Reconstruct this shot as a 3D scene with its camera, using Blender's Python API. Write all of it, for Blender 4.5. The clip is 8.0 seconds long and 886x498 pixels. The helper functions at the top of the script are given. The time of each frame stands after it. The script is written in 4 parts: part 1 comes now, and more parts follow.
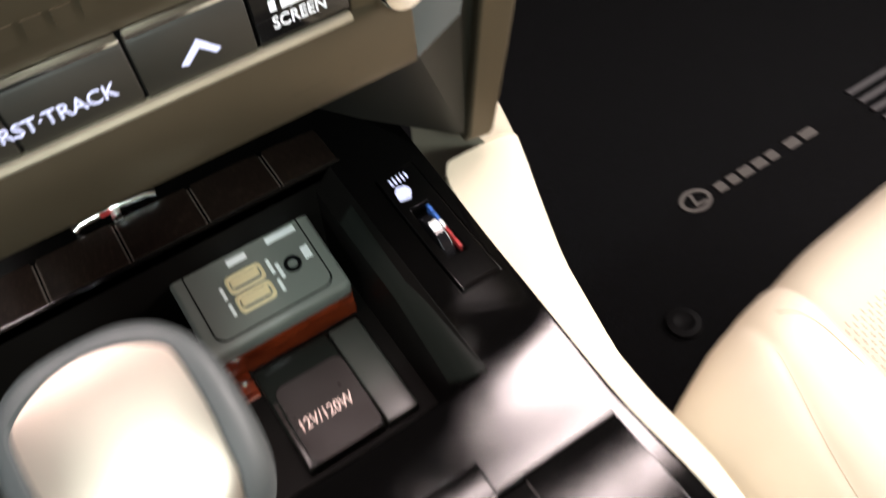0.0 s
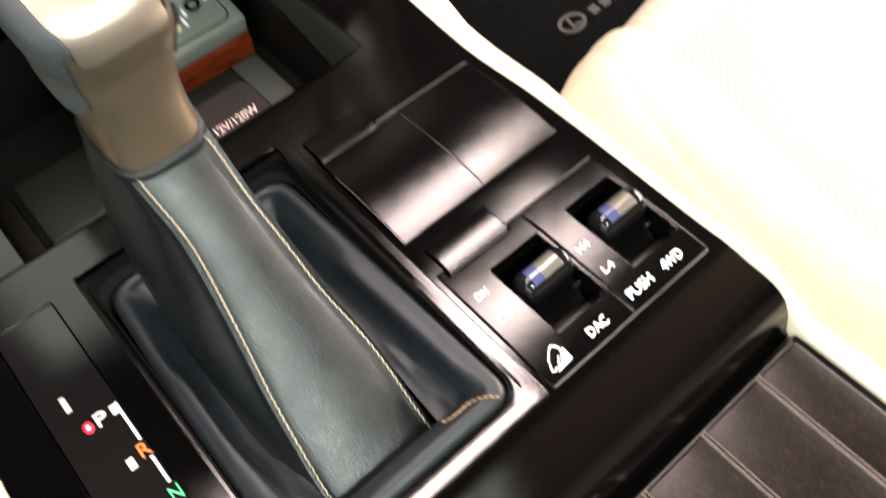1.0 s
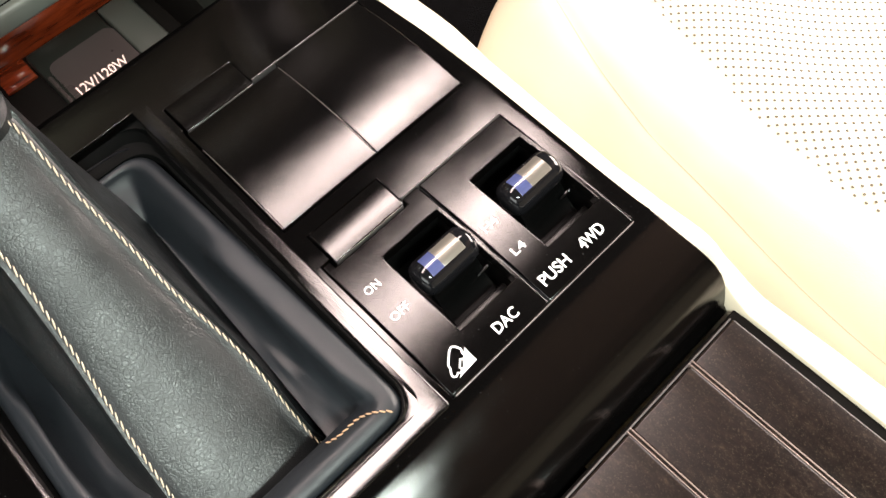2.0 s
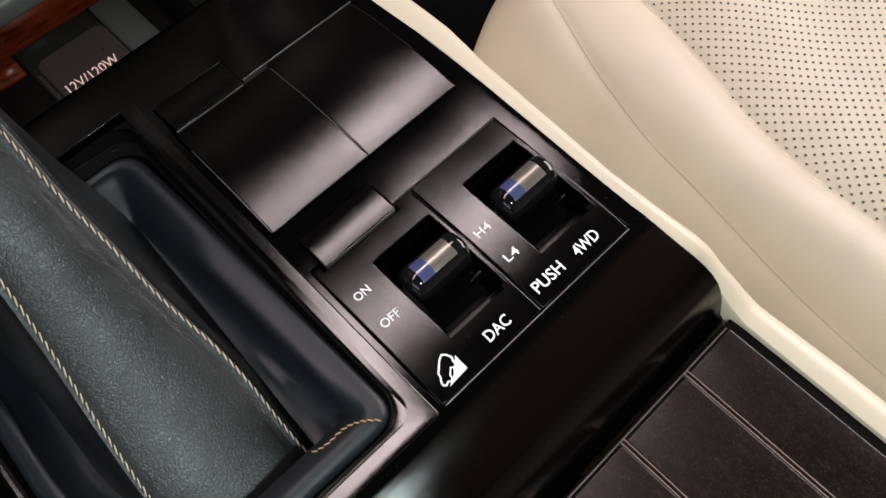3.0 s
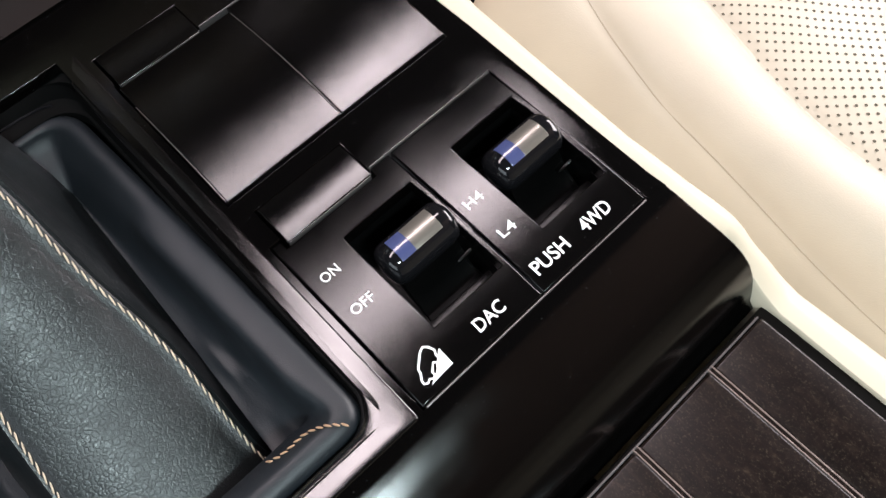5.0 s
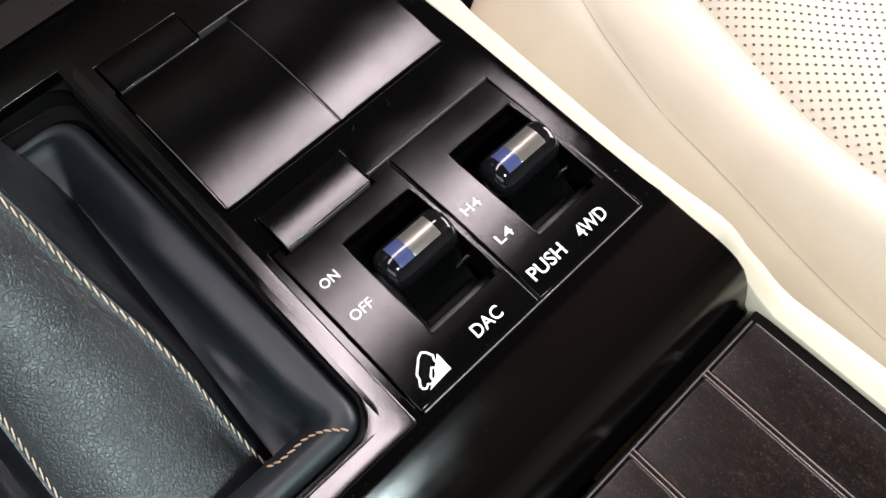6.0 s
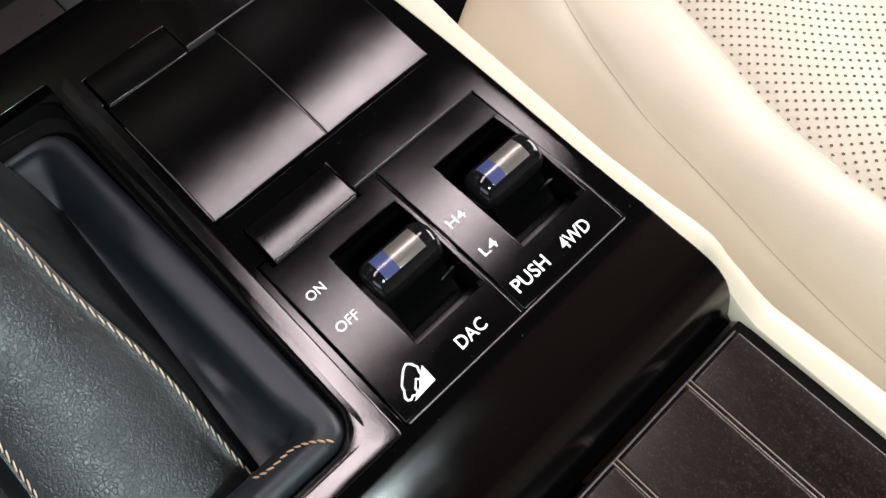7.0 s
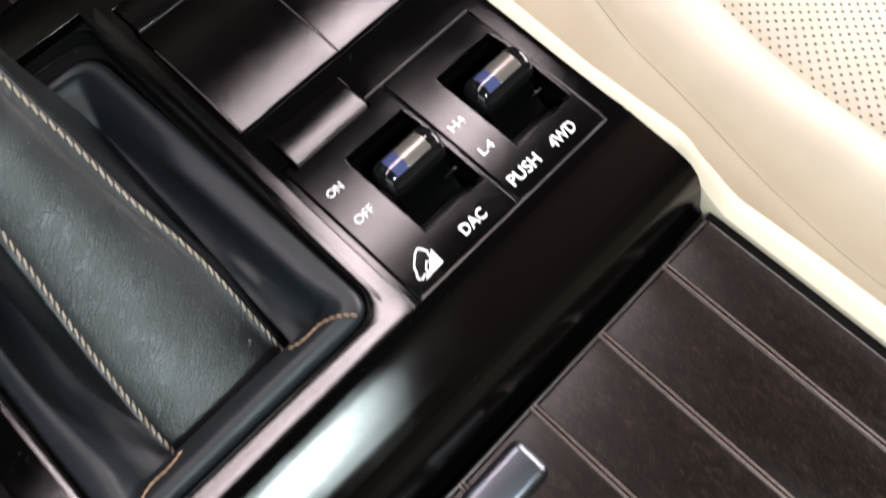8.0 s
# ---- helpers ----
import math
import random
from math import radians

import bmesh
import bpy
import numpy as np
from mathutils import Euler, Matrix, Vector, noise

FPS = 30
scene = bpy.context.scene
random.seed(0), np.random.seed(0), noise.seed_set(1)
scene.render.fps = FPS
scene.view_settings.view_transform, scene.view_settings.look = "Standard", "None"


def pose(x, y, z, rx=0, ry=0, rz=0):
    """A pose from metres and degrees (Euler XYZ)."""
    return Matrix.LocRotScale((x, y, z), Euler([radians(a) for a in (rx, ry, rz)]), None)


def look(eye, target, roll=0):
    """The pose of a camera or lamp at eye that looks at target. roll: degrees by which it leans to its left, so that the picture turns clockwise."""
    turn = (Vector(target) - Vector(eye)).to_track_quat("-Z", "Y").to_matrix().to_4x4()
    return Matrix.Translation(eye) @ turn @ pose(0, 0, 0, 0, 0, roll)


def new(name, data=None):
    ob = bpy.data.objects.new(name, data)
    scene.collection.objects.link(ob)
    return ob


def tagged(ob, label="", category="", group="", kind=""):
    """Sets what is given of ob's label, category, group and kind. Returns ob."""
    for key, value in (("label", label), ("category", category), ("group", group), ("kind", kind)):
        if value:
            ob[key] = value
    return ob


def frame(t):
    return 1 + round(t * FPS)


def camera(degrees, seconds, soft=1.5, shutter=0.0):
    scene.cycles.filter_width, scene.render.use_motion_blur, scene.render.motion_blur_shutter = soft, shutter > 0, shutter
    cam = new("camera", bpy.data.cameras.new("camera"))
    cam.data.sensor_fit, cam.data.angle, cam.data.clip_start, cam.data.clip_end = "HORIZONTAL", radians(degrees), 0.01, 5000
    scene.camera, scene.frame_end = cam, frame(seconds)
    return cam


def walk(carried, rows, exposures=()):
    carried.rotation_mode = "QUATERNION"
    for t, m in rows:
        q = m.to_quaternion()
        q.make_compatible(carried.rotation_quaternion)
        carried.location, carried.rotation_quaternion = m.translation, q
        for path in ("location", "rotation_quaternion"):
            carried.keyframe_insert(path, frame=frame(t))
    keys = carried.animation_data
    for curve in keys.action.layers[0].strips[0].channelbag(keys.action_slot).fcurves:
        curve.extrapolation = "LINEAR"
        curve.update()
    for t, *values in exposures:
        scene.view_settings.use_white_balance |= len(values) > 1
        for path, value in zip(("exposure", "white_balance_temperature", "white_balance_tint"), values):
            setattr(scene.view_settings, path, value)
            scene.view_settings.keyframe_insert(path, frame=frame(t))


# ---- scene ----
cam = camera(58.2, 8.0, soft=1.5, shutter=0.5)
PATH = [
    (0, (-0.023, -0.005, 0.257), (0.554, 1.053, -1.339), -6.1),
    (0.2, (-0.047, -0.039, 0.269), (0.603, 0.986, -1.321), -5.5),
    (0.3, (-0.06, -0.057, 0.277), (0.611, 0.945, -1.318), -4.9),
    (0.4, (-0.071, -0.071, 0.279), (0.62, 0.92, -1.315), -4.6),
    (0.5, (-0.079, -0.084, 0.28), (0.617, 0.89, -1.322), -4.3),
    (0.6, (-0.086, -0.095, 0.277), (0.614, 0.865, -1.332), -4.0),
    (0.7, (-0.09, -0.105, 0.27), (0.606, 0.843, -1.347), -4.3),
    (0.8, (-0.091, -0.111, 0.261), (0.594, 0.814, -1.374), -4.6),
    (0.9, (-0.087, -0.116, 0.252), (0.578, 0.781, -1.408), -5.1),
    (1, (-0.084, -0.117, 0.244), (0.559, 0.745, -1.442), -5.5),
    (1.5, (-0.048, -0.111, 0.221), (0.514, 0.6, -1.562), -6.4),
    (1.7, (-0.042, -0.1045, 0.2205), (0.518, 0.57, -1.577), -5.4),
    (2.8, (-0.036, -0.1035, 0.2155), (0.53, 0.574, -1.58), -4.7),
    (3, (-0.035, -0.103, 0.216), (0.533, 0.569, -1.58), -4.3),
    (3.5, (-0.03, -0.103, 0.206), (0.54, 0.583, -1.584), -4.5),
    (4, (-0.025, -0.1, 0.19), (0.529, 0.587, -1.605), -5.2),
    (4.5, (-0.022, -0.097, 0.18), (0.509, 0.562, -1.632), -5.3),
    (4.7, (-0.0225, -0.0965, 0.1805), (0.511, 0.561, -1.6315), -5.0),
    (5.8, (-0.023, -0.0965, 0.185), (0.515, 0.5545, -1.628), -4.6),
    (6, (-0.022, -0.096, 0.185), (0.514, 0.554, -1.629), -4.7),
    (6.5, (-0.02, -0.097, 0.187), (0.525, 0.559, -1.622), -4.6),
    (7, (-0.019, -0.097, 0.188), (0.528, 0.549, -1.623), -4.1),
    (7.5, (-0.022, -0.098, 0.194), (0.504, 0.519, -1.634), -4.2),
    (8, (-0.039, -0.113, 0.207), (0.445, 0.443, -1.652), -4.9),
]
EXPOSURES = [(0, 0.74, 6650, 15), (1.0, 1.18, 7000, 15), (1.7, 1.35, 7100, 15), (2.8, -0.07, 6550, 16), (3.6, -0.4, 6500, 16), (4.5, 0.25, 6250, 15), (5.8, 0.36, 6200, 15), (6.5, 0.31, 6250, 15), (7.0, 0.19, 6300, 16), (7.5, 0.19, 6300, 16), (8, 0.34, 6350, 17)]
walk(cam, [(t, look(eye, target, roll)) for t, eye, target, roll in PATH], exposures=EXPOSURES)
from mathutils.bvhtree import BVHTree

# ---- light ----
world = bpy.data.worlds.new("cabin_air")
world.use_nodes = True
world.node_tree.nodes["Background"].inputs[0].default_value = (0.75, 0.8, 0.85, 1)
world.node_tree.nodes["Background"].inputs[1].default_value = 0.02
scene.world = world


def lamp(name, eye, target, sx, sy, watts, colour, turn=0):
    data = bpy.data.lights.new(name, "AREA")
    data.shape, data.size, data.size_y, data.energy, data.color = "RECTANGLE", sx, sy, watts, colour
    ob = new(name, data)
    ob.matrix_world = Matrix.Translation(eye) @ Matrix.Rotation(radians(turn), 4, "Z") @ Matrix.Translation(-Vector(eye)) @ look(eye, target)
    return ob


lamp("map_lamp_driver", (-0.080, 0.178, 0.61), (-0.080, 0.178, 0.0), 0.50, 0.10, 2.3, (1.0, 0.86, 0.84), 8)
lamp("map_lamp_passenger", (0.288, 0.230, 0.61), (0.288, 0.230, 0.0), 0.23, 0.10, 1.62, (1.0, 0.86, 0.84), 8)
lamp("dome_lamp", (-0.095, -0.455, 0.61), (-0.08, -0.40, 0.0), 0.11, 0.10, 5.2, (0.82, 1.0, 0.96))
lamp("driver_window_light", (-0.895, -0.30, 0.34), (-0.05, 0.0, 0.0), 0.8, 0.4, 2.3, (0.86, 0.97, 0.98))
lamp("windscreen_light", (-0.125, 0.60, 0.535), (-0.10, 0.25, 0.0), 0.17, 0.22, 0.12, (0.86, 1.0, 0.93))
lamp("window_light", (1.095, -0.12, 0.36), (0.2, -0.05, -0.1), 0.9, 0.42, 17.5, (1.0, 0.93, 0.89))

# ---- materials ----
MM = 0.001


def material(name, colour, rough=0.5, metal=0.0, spec=0.5, coat=0.0, coat_rough=0.1):
    m = bpy.data.materials.new(name)
    m.use_nodes = True
    b = m.node_tree.nodes["Principled BSDF"]
    b.inputs["Base Color"].default_value = (*colour, 1)
    b.inputs["Roughness"].default_value = rough
    b.inputs["Metallic"].default_value = metal
    b.inputs["Specular IOR Level"].default_value = spec
    b.inputs["Coat Weight"].default_value = coat
    b.inputs["Coat Roughness"].default_value = coat_rough
    return m


def texture(m, kind, scale, detail=3.0, stretch=(1, 1, 1)):
    t = m.node_tree
    pos = t.nodes.new("ShaderNodeTexCoord")
    mp = t.nodes.new("ShaderNodeMapping")
    mp.inputs["Scale"].default_value = stretch
    t.links.new(pos.outputs["Object"], mp.inputs["Vector"])
    n = t.nodes.new("ShaderNodeTex" + kind)
    n.inputs["Scale"].default_value = scale
    if kind == "Noise":
        n.inputs["Detail"].default_value = detail
    t.links.new(mp.outputs["Vector"], n.inputs["Vector"])
    return n


def ramp(m, source, stops):
    r = m.node_tree.nodes.new("ShaderNodeValToRGB")
    while len(r.color_ramp.elements) < len(stops):
        r.color_ramp.elements.new(0.5)
    for e, (p, c) in zip(r.color_ramp.elements, stops):
        e.position, e.color = p, (*c, 1) if len(c) == 3 else c
    m.node_tree.links.new(source, r.inputs["Fac"])
    return r.outputs["Color"]


def grey(a):
    return (a, a, a)


def tint(m, source, stops):
    m.node_tree.links.new(ramp(m, source, stops), m.node_tree.nodes["Principled BSDF"].inputs["Base Color"])


def gloss(m, source, low, high):
    m.node_tree.links.new(ramp(m, source, [(0.3, grey(low)), (0.7, grey(high))]), m.node_tree.nodes["Principled BSDF"].inputs["Roughness"])


def relief(m, source, strength, height):
    t = m.node_tree
    b = t.nodes.new("ShaderNodeBump")
    b.inputs["Strength"].default_value = strength
    b.inputs["Distance"].default_value = height
    t.links.new(source, b.inputs["Height"])
    last = t.nodes["Principled BSDF"].inputs["Normal"]
    if last.is_linked:
        t.links.new(last.links[0].from_socket, b.inputs["Normal"])
    t.links.new(b.outputs["Normal"], last)


def satin_black(name, rough, base=0.012, dusty=True, grainy=0.13, ior=1.5):
    """Black plastic: a dark body under a Fresnel gloss with soft, short-tailed highlights."""
    m = bpy.data.materials.new(name)
    m.use_nodes = True
    t = m.node_tree
    t.nodes.remove(t.nodes["Principled BSDF"])
    body = t.nodes.new("ShaderNodeBsdfDiffuse")
    body.inputs["Color"].default_value = (base * 1.1, base, base, 1)
    shine = t.nodes.new("ShaderNodeBsdfAnisotropic")
    shine.distribution = "BECKMANN"
    shine.inputs["Color"].default_value = (1, 1, 1, 1)
    edge = t.nodes.new("ShaderNodeFresnel")
    edge.inputs["IOR"].default_value = ior
    mix = t.nodes.new("ShaderNodeMixShader")
    t.links.new(edge.outputs["Fac"], mix.inputs[0])
    t.links.new(body.outputs[0], mix.inputs[1])
    t.links.new(shine.outputs[0], mix.inputs[2])
    t.links.new(mix.outputs[0], t.nodes["Material Output"].inputs["Surface"])
    big = texture(m, "Noise", 35, 4)
    t.links.new(ramp(m, big.outputs["Fac"], [(0.3, grey(rough - 0.03)), (0.7, grey(rough + 0.04))]), shine.inputs["Roughness"])
    bump = t.nodes.new("ShaderNodeBump")
    bump.inputs["Strength"].default_value = grainy
    bump.inputs["Distance"].default_value = 0.00003
    t.links.new(texture(m, "Noise", 5200, 2).outputs["Fac"], bump.inputs["Height"])
    t.links.new(bump.outputs["Normal"], shine.inputs["Normal"])
    if dusty:
        dust = texture(m, "Voronoi", 520)
        t.links.new(ramp(m, dust.outputs["Distance"], [(0.0, grey(0.22)), (0.03, grey(0.10)), (0.055, (base * 1.1, base, base))]), body.inputs["Color"])
    return m


TOPBLACK = satin_black("polished_black_plastic", 0.14, 0.0012)
SLOPE = satin_black("satin_black_slope", 0.23, 0.0012, grainy=0.25)
SATIN = satin_black("satin_black_plastic", 0.21, 0.0015, grainy=0.45)
COVER = satin_black("satin_black_lacquer", 0.225, 0.0016, grainy=0.45)
PIANO = satin_black("gloss_black_lacquer", 0.10, 0.006)
WELL = material("well_black", (0.003, 0.003, 0.003), 0.3, spec=0.22)
ROCKERBODY = material("rocker_black", (0.002, 0.002, 0.002), 0.16, spec=0.4)
GLOSS = material("gloss_black_plastic", (0.006, 0.006, 0.007), 0.07)
DARK = material("soft_black_plastic", (0.0045, 0.0040, 0.0036), 0.42, spec=0.06)
relief(DARK, texture(DARK, "Noise", 1800, 2).outputs["Fac"], 0.2, 0.00008)
GAP = material("joint_shadow", (0.003, 0.003, 0.003), 0.8, spec=0.08)
GREYPLASTIC = material("grey_plastic", (0.17, 0.178, 0.158), 0.38)
relief(GREYPLASTIC, texture(GREYPLASTIC, "Noise", 1500, 2).outputs["Fac"], 0.15, 0.00003)
LIDGREY = material("dark_grey_plastic", (0.008, 0.0095, 0.008), 0.34, spec=0.2)
relief(LIDGREY, texture(LIDGREY, "Noise", 1500, 2).outputs["Fac"], 0.15, 0.00003)
gloss(LIDGREY, texture(LIDGREY, "Noise", 60, 4).outputs["Fac"], 0.28, 0.38)
# black plastic with the map lamp's warm reflection mixed into its colour
LIDWARM = material("warm_sheen_plastic", (0.026, 0.021, 0.020), 0.30)
relief(LIDWARM, texture(LIDWARM, "Noise", 1500, 2).outputs["Fac"], 0.15, 0.00003)
gloss(LIDWARM, texture(LIDWARM, "Noise", 60, 4).outputs["Fac"], 0.26, 0.36)
BLOCKGREY = material("grey_block_plastic", (0.032, 0.036, 0.031), 0.34)
gloss(BLOCKGREY, texture(BLOCKGREY, "Noise", 60, 4).outputs["Fac"], 0.30, 0.42)
BEZEL = satin_black("smoked_metal_frame", 0.23, 0.003, True, 0.35, 1.75)
# pale metal for strips that stand in for highlights on bevelled edges
GLINT = material("edge_glint", (0.15, 0.135, 0.135), 0.35, metal=0.6)
LATCH = material("brushed_steel", (0.15, 0.162, 0.185), 0.32, metal=1.0)
CHROME = material("chrome", (0.8, 0.8, 0.8), 0.12, metal=1.0)
SILVER = material("satin_silver", (0.55, 0.47, 0.40), 0.36, metal=0.9)
gloss(SILVER, texture(SILVER, "Noise", 50, 4).outputs["Fac"], 0.31, 0.40)
BRONZE = material("bronze_lacquer", (0.225, 0.172, 0.120), 0.26, metal=0.75)
gloss(BRONZE, texture(BRONZE, "Noise", 70, 4).outputs["Fac"], 0.27, 0.4)
FASCIA = material("bronze_fascia", (0.078, 0.062, 0.039), 0.38, metal=0.6)
gloss(FASCIA, texture(FASCIA, "Noise", 40, 4).outputs["Fac"], 0.38, 0.48)
relief(FASCIA, texture(FASCIA, "Noise", 2400, 2).outputs["Fac"], 0.12, 0.00003)
CHAMPAGNE = material("champagne_edge", (0.52, 0.47, 0.36), 0.34, metal=0.6)
gloss(CHAMPAGNE, texture(CHAMPAGNE, "Noise", 45, 4).outputs["Fac"], 0.26, 0.44)
STACKGREY = material("stack_grey", (0.021, 0.0185, 0.0135), 0.5)
relief(STACKGREY, texture(STACKGREY, "Noise", 1800, 2).outputs["Fac"], 0.15, 0.00003)
PRINT = material("white_print", (0.92, 0.94, 0.94), 0.5)
PINK = material("pale_print", (0.85, 0.62, 0.56), 0.5)
ORANGE = material("orange_print", (0.8, 0.16, 0.03), 0.45)
GREEN = material("green_print", (0.03, 0.5, 0.2), 0.45)
BLUE = material("blue_window", (0.050, 0.062, 0.150), 0.2, coat=0.6)
BLUEMARK = material("blue_print", (0.04, 0.13, 0.45), 0.4)
REDMARK = material("red_print", (0.3, 0.025, 0.025), 0.4)
ROLLER = material("roller_face", (0.20, 0.185, 0.16), 0.32, metal=0.6, coat=0.4, coat_rough=0.12)
REDWOOD = material("red_lacquered_wood", (0.16, 0.03, 0.012), 0.18, coat=1.0)
tint(REDWOOD, texture(REDWOOD, "Noise", 60, 5, (1, 6, 6)).outputs["Fac"], [(0.3, (0.06, 0.008, 0.003)), (0.7, (0.25, 0.036, 0.010))])
AMBER = material("amber_port", (0.72, 0.60, 0.36), 0.4)


def glow(name, colour, power):
    m = material(name, colour, 0.4)
    b = m.node_tree.nodes["Principled BSDF"]
    b.inputs["Emission Color"].default_value = (*colour, 1)
    b.inputs["Emission Strength"].default_value = power
    return m


LED = glow("red_led", (1.0, 0.004, 0.02), 1.1)
LEDCORE = glow("red_led_core", (1.0, 0.16, 0.2), 5.0)
LEGEND = glow("lit_legend", (0.62, 0.66, 0.95), 0.35)
DISPLAY = glow("display_mark", (0.8, 0.82, 0.86), 0.3)


def leather(name, dark, light, rough, scale, depth, crease=0.0):
    """Pebbled leather: uneven grains with soft valleys, stretched creases and a slow change of gloss."""
    m = material(name, dark, rough, spec=0.5)
    t = m.node_tree
    warp = texture(m, "Noise", scale * 0.5, 2)
    big = texture(m, "Noise", 28, 4)
    tint(m, big.outputs["Fac"], [(0.3, dark), (0.7, light)])
    gloss(m, texture(m, "Noise", 90, 5).outputs["Fac"], rough - 0.06, rough + 0.07)
    for size, amount in ((1.0, 0.5), (1.9, 0.28)):
        grains = texture(m, "Voronoi", scale * size)
        grains.feature = "DISTANCE_TO_EDGE"
        shift = t.nodes.new("ShaderNodeVectorMath")
        shift.operation = "MULTIPLY_ADD"
        shift.inputs[1].default_value = (0.9 / scale, 0.9 / scale, 0.9 / scale)
        t.links.new(warp.outputs["Color"], shift.inputs[0])
        t.links.new(grains.inputs["Vector"].links[0].from_socket, shift.inputs[2])
        t.links.new(shift.outputs[0], grains.inputs["Vector"])
        relief(m, ramp(m, grains.outputs["Distance"], [(0.0, grey(0)), (0.10, grey(0.6)), (0.30, grey(1))]), amount, depth)
    relief(m, texture(m, "Noise", scale * 0.45, 3).outputs["Fac"], 0.16, depth * 2)
    if crease:
        lines = ramp(m, texture(m, "Noise", 260, 4, (1.3, 0.35, 0.5)).outputs["Fac"], [(0.40, grey(0)), (0.50, grey(1)), (0.60, grey(0))])
        relief(m, lines, crease, 0.00022)
    return m


BOOT = leather("black_boot_leather", (0.0045, 0.0062, 0.0068), (0.0070, 0.0092, 0.0100), 0.37, 800, 0.00008, 0.03)
SKIRT = leather("smooth_boot_leather", (0.0082, 0.0112, 0.0142), (0.0120, 0.0156, 0.0192), 0.46, 1300, 0.00004)
BOOT.node_tree.nodes["Principled BSDF"].inputs["Specular IOR Level"].default_value = 0.54
SKIRT.node_tree.nodes["Principled BSDF"].inputs["Specular IOR Level"].default_value = 0.42
KNOBLEATHER = leather("grey_knob_leather", (0.034, 0.041, 0.042), (0.045, 0.053, 0.054), 0.5, 1200, 0.00003)
CREAM = leather("cream_seat_leather", (0.47, 0.412, 0.325), (0.51, 0.448, 0.352), 0.5, 900, 0.00006)
TRIM = material("cream_trim", (0.57, 0.505, 0.39), 0.42)
relief(TRIM, texture(TRIM, "Noise", 1400, 2).outputs["Fac"], 0.12, 0.00003)
HOLE = material("perforation", (0.085, 0.072, 0.05), 0.9)
THREAD = material("cream_thread", (0.52, 0.43, 0.32), 0.75)
BROWNTHREAD = material("tan_thread", (0.36, 0.225, 0.135), 0.75)
WOOD = material("espresso_wood", (0.05, 0.035, 0.03), 0.28, spec=0.3)
grain = texture(WOOD, "Noise", 420, 8, (1.6, 0.55, 1))
tint(WOOD, grain.outputs["Fac"], [(0.30, (0.0040, 0.0021, 0.0017)), (0.52, (0.0070, 0.0039, 0.0032)), (0.66, (0.013, 0.0080, 0.0060)), (0.80, (0.040, 0.027, 0.018))])
fleck = texture(WOOD, "Noise", 2300, 4, (1.15, 0.7, 1))
speck = ramp(WOOD, fleck.outputs["Fac"], [(0.55, grey(0)), (0.72, grey(1))])
blend = WOOD.node_tree.nodes.new("ShaderNodeMixRGB")
body = WOOD.node_tree.nodes["Principled BSDF"].inputs["Base Color"]
WOOD.node_tree.links.new(body.links[0].from_socket, blend.inputs[1])
blend.inputs[2].default_value = (0.040, 0.030, 0.021, 1)
WOOD.node_tree.links.new(speck, blend.inputs[0])
WOOD.node_tree.links.new(blend.outputs[0], body)
relief(WOOD, texture(WOOD, "Noise", 1500, 4, (1.8, 0.5, 1)).outputs["Fac"], 0.25, 0.00008)
INLAY = material("pale_inlay", (0.42, 0.33, 0.30), 0.3, metal=0.5)
DIMINLAY = material("dull_inlay", (0.13, 0.105, 0.09), 0.35, metal=0.4)
CARPET = material("black_carpet", (0.006, 0.006, 0.007), 0.95, spec=0.1)
relief(CARPET, texture(CARPET, "Noise", 900, 5).outputs["Fac"], 0.9, 0.004)
tint(CARPET, texture(CARPET, "Noise", 300, 5).outputs["Fac"], [(0.3, grey(0.0006)), (0.75, (0.0024, 0.0026, 0.0036))])
EMBLEM = material("grey_embroidery", (0.047, 0.042, 0.038), 0.85)
HEELBAR = material("grey_rubber", (0.024, 0.022, 0.024), 0.7)
LINER = material("cabin_lining", (0.012, 0.011, 0.010), 0.9)
relief(LINER, texture(LINER, "Noise", 300, 4).outputs["Fac"], 0.3, 0.002)
LINERDARK = material("dark_lining", (0.012, 0.012, 0.012), 0.9)

# pale tone chosen for its reflection in the black slope
LINERPALE = material("pale_bounce_lining", (0.30, 0.26, 0.19), 0.8)
relief(LINERPALE, texture(LINERPALE, "Noise", 300, 4).outputs["Fac"], 0.3, 0.002)

# warm tone picked to show as a sheen in the rear slope
LINERBROWN = material("brown_bounce_lining", (0.27, 0.187, 0.145), 0.85)
relief(LINERBROWN, texture(LINERBROWN, "Noise", 300, 4).outputs["Fac"], 0.3, 0.002)

# ---- building helpers ----


def thing(name, at, label, category, group="", kind=""):
    ob = new(name)
    ob.empty_display_size = 0.02
    ob.location = [c * MM for c in at]
    return tagged(ob, label, category, group, kind)


def mesh(name, bm, mat, smooth=True):
    bmesh.ops.recalc_face_normals(bm, faces=bm.faces)
    if name in ("bolster", "cushion", "top_panel", "rear_slope", "shell", "panel_plate", "frame_front", "shift_frame") and sum(f.normal.z * f.calc_area() for f in bm.faces) < 0:
        bmesh.ops.reverse_faces(bm, faces=bm.faces)
    bm.transform(Matrix.Scale(MM, 4))
    data = bpy.data.meshes.new(name)
    bm.to_mesh(data)
    bm.free()
    data.materials.append(mat)
    for p in data.polygons:
        p.use_smooth = smooth
    if smooth:
        data.set_sharp_from_angle(angle=radians(38))
    return data


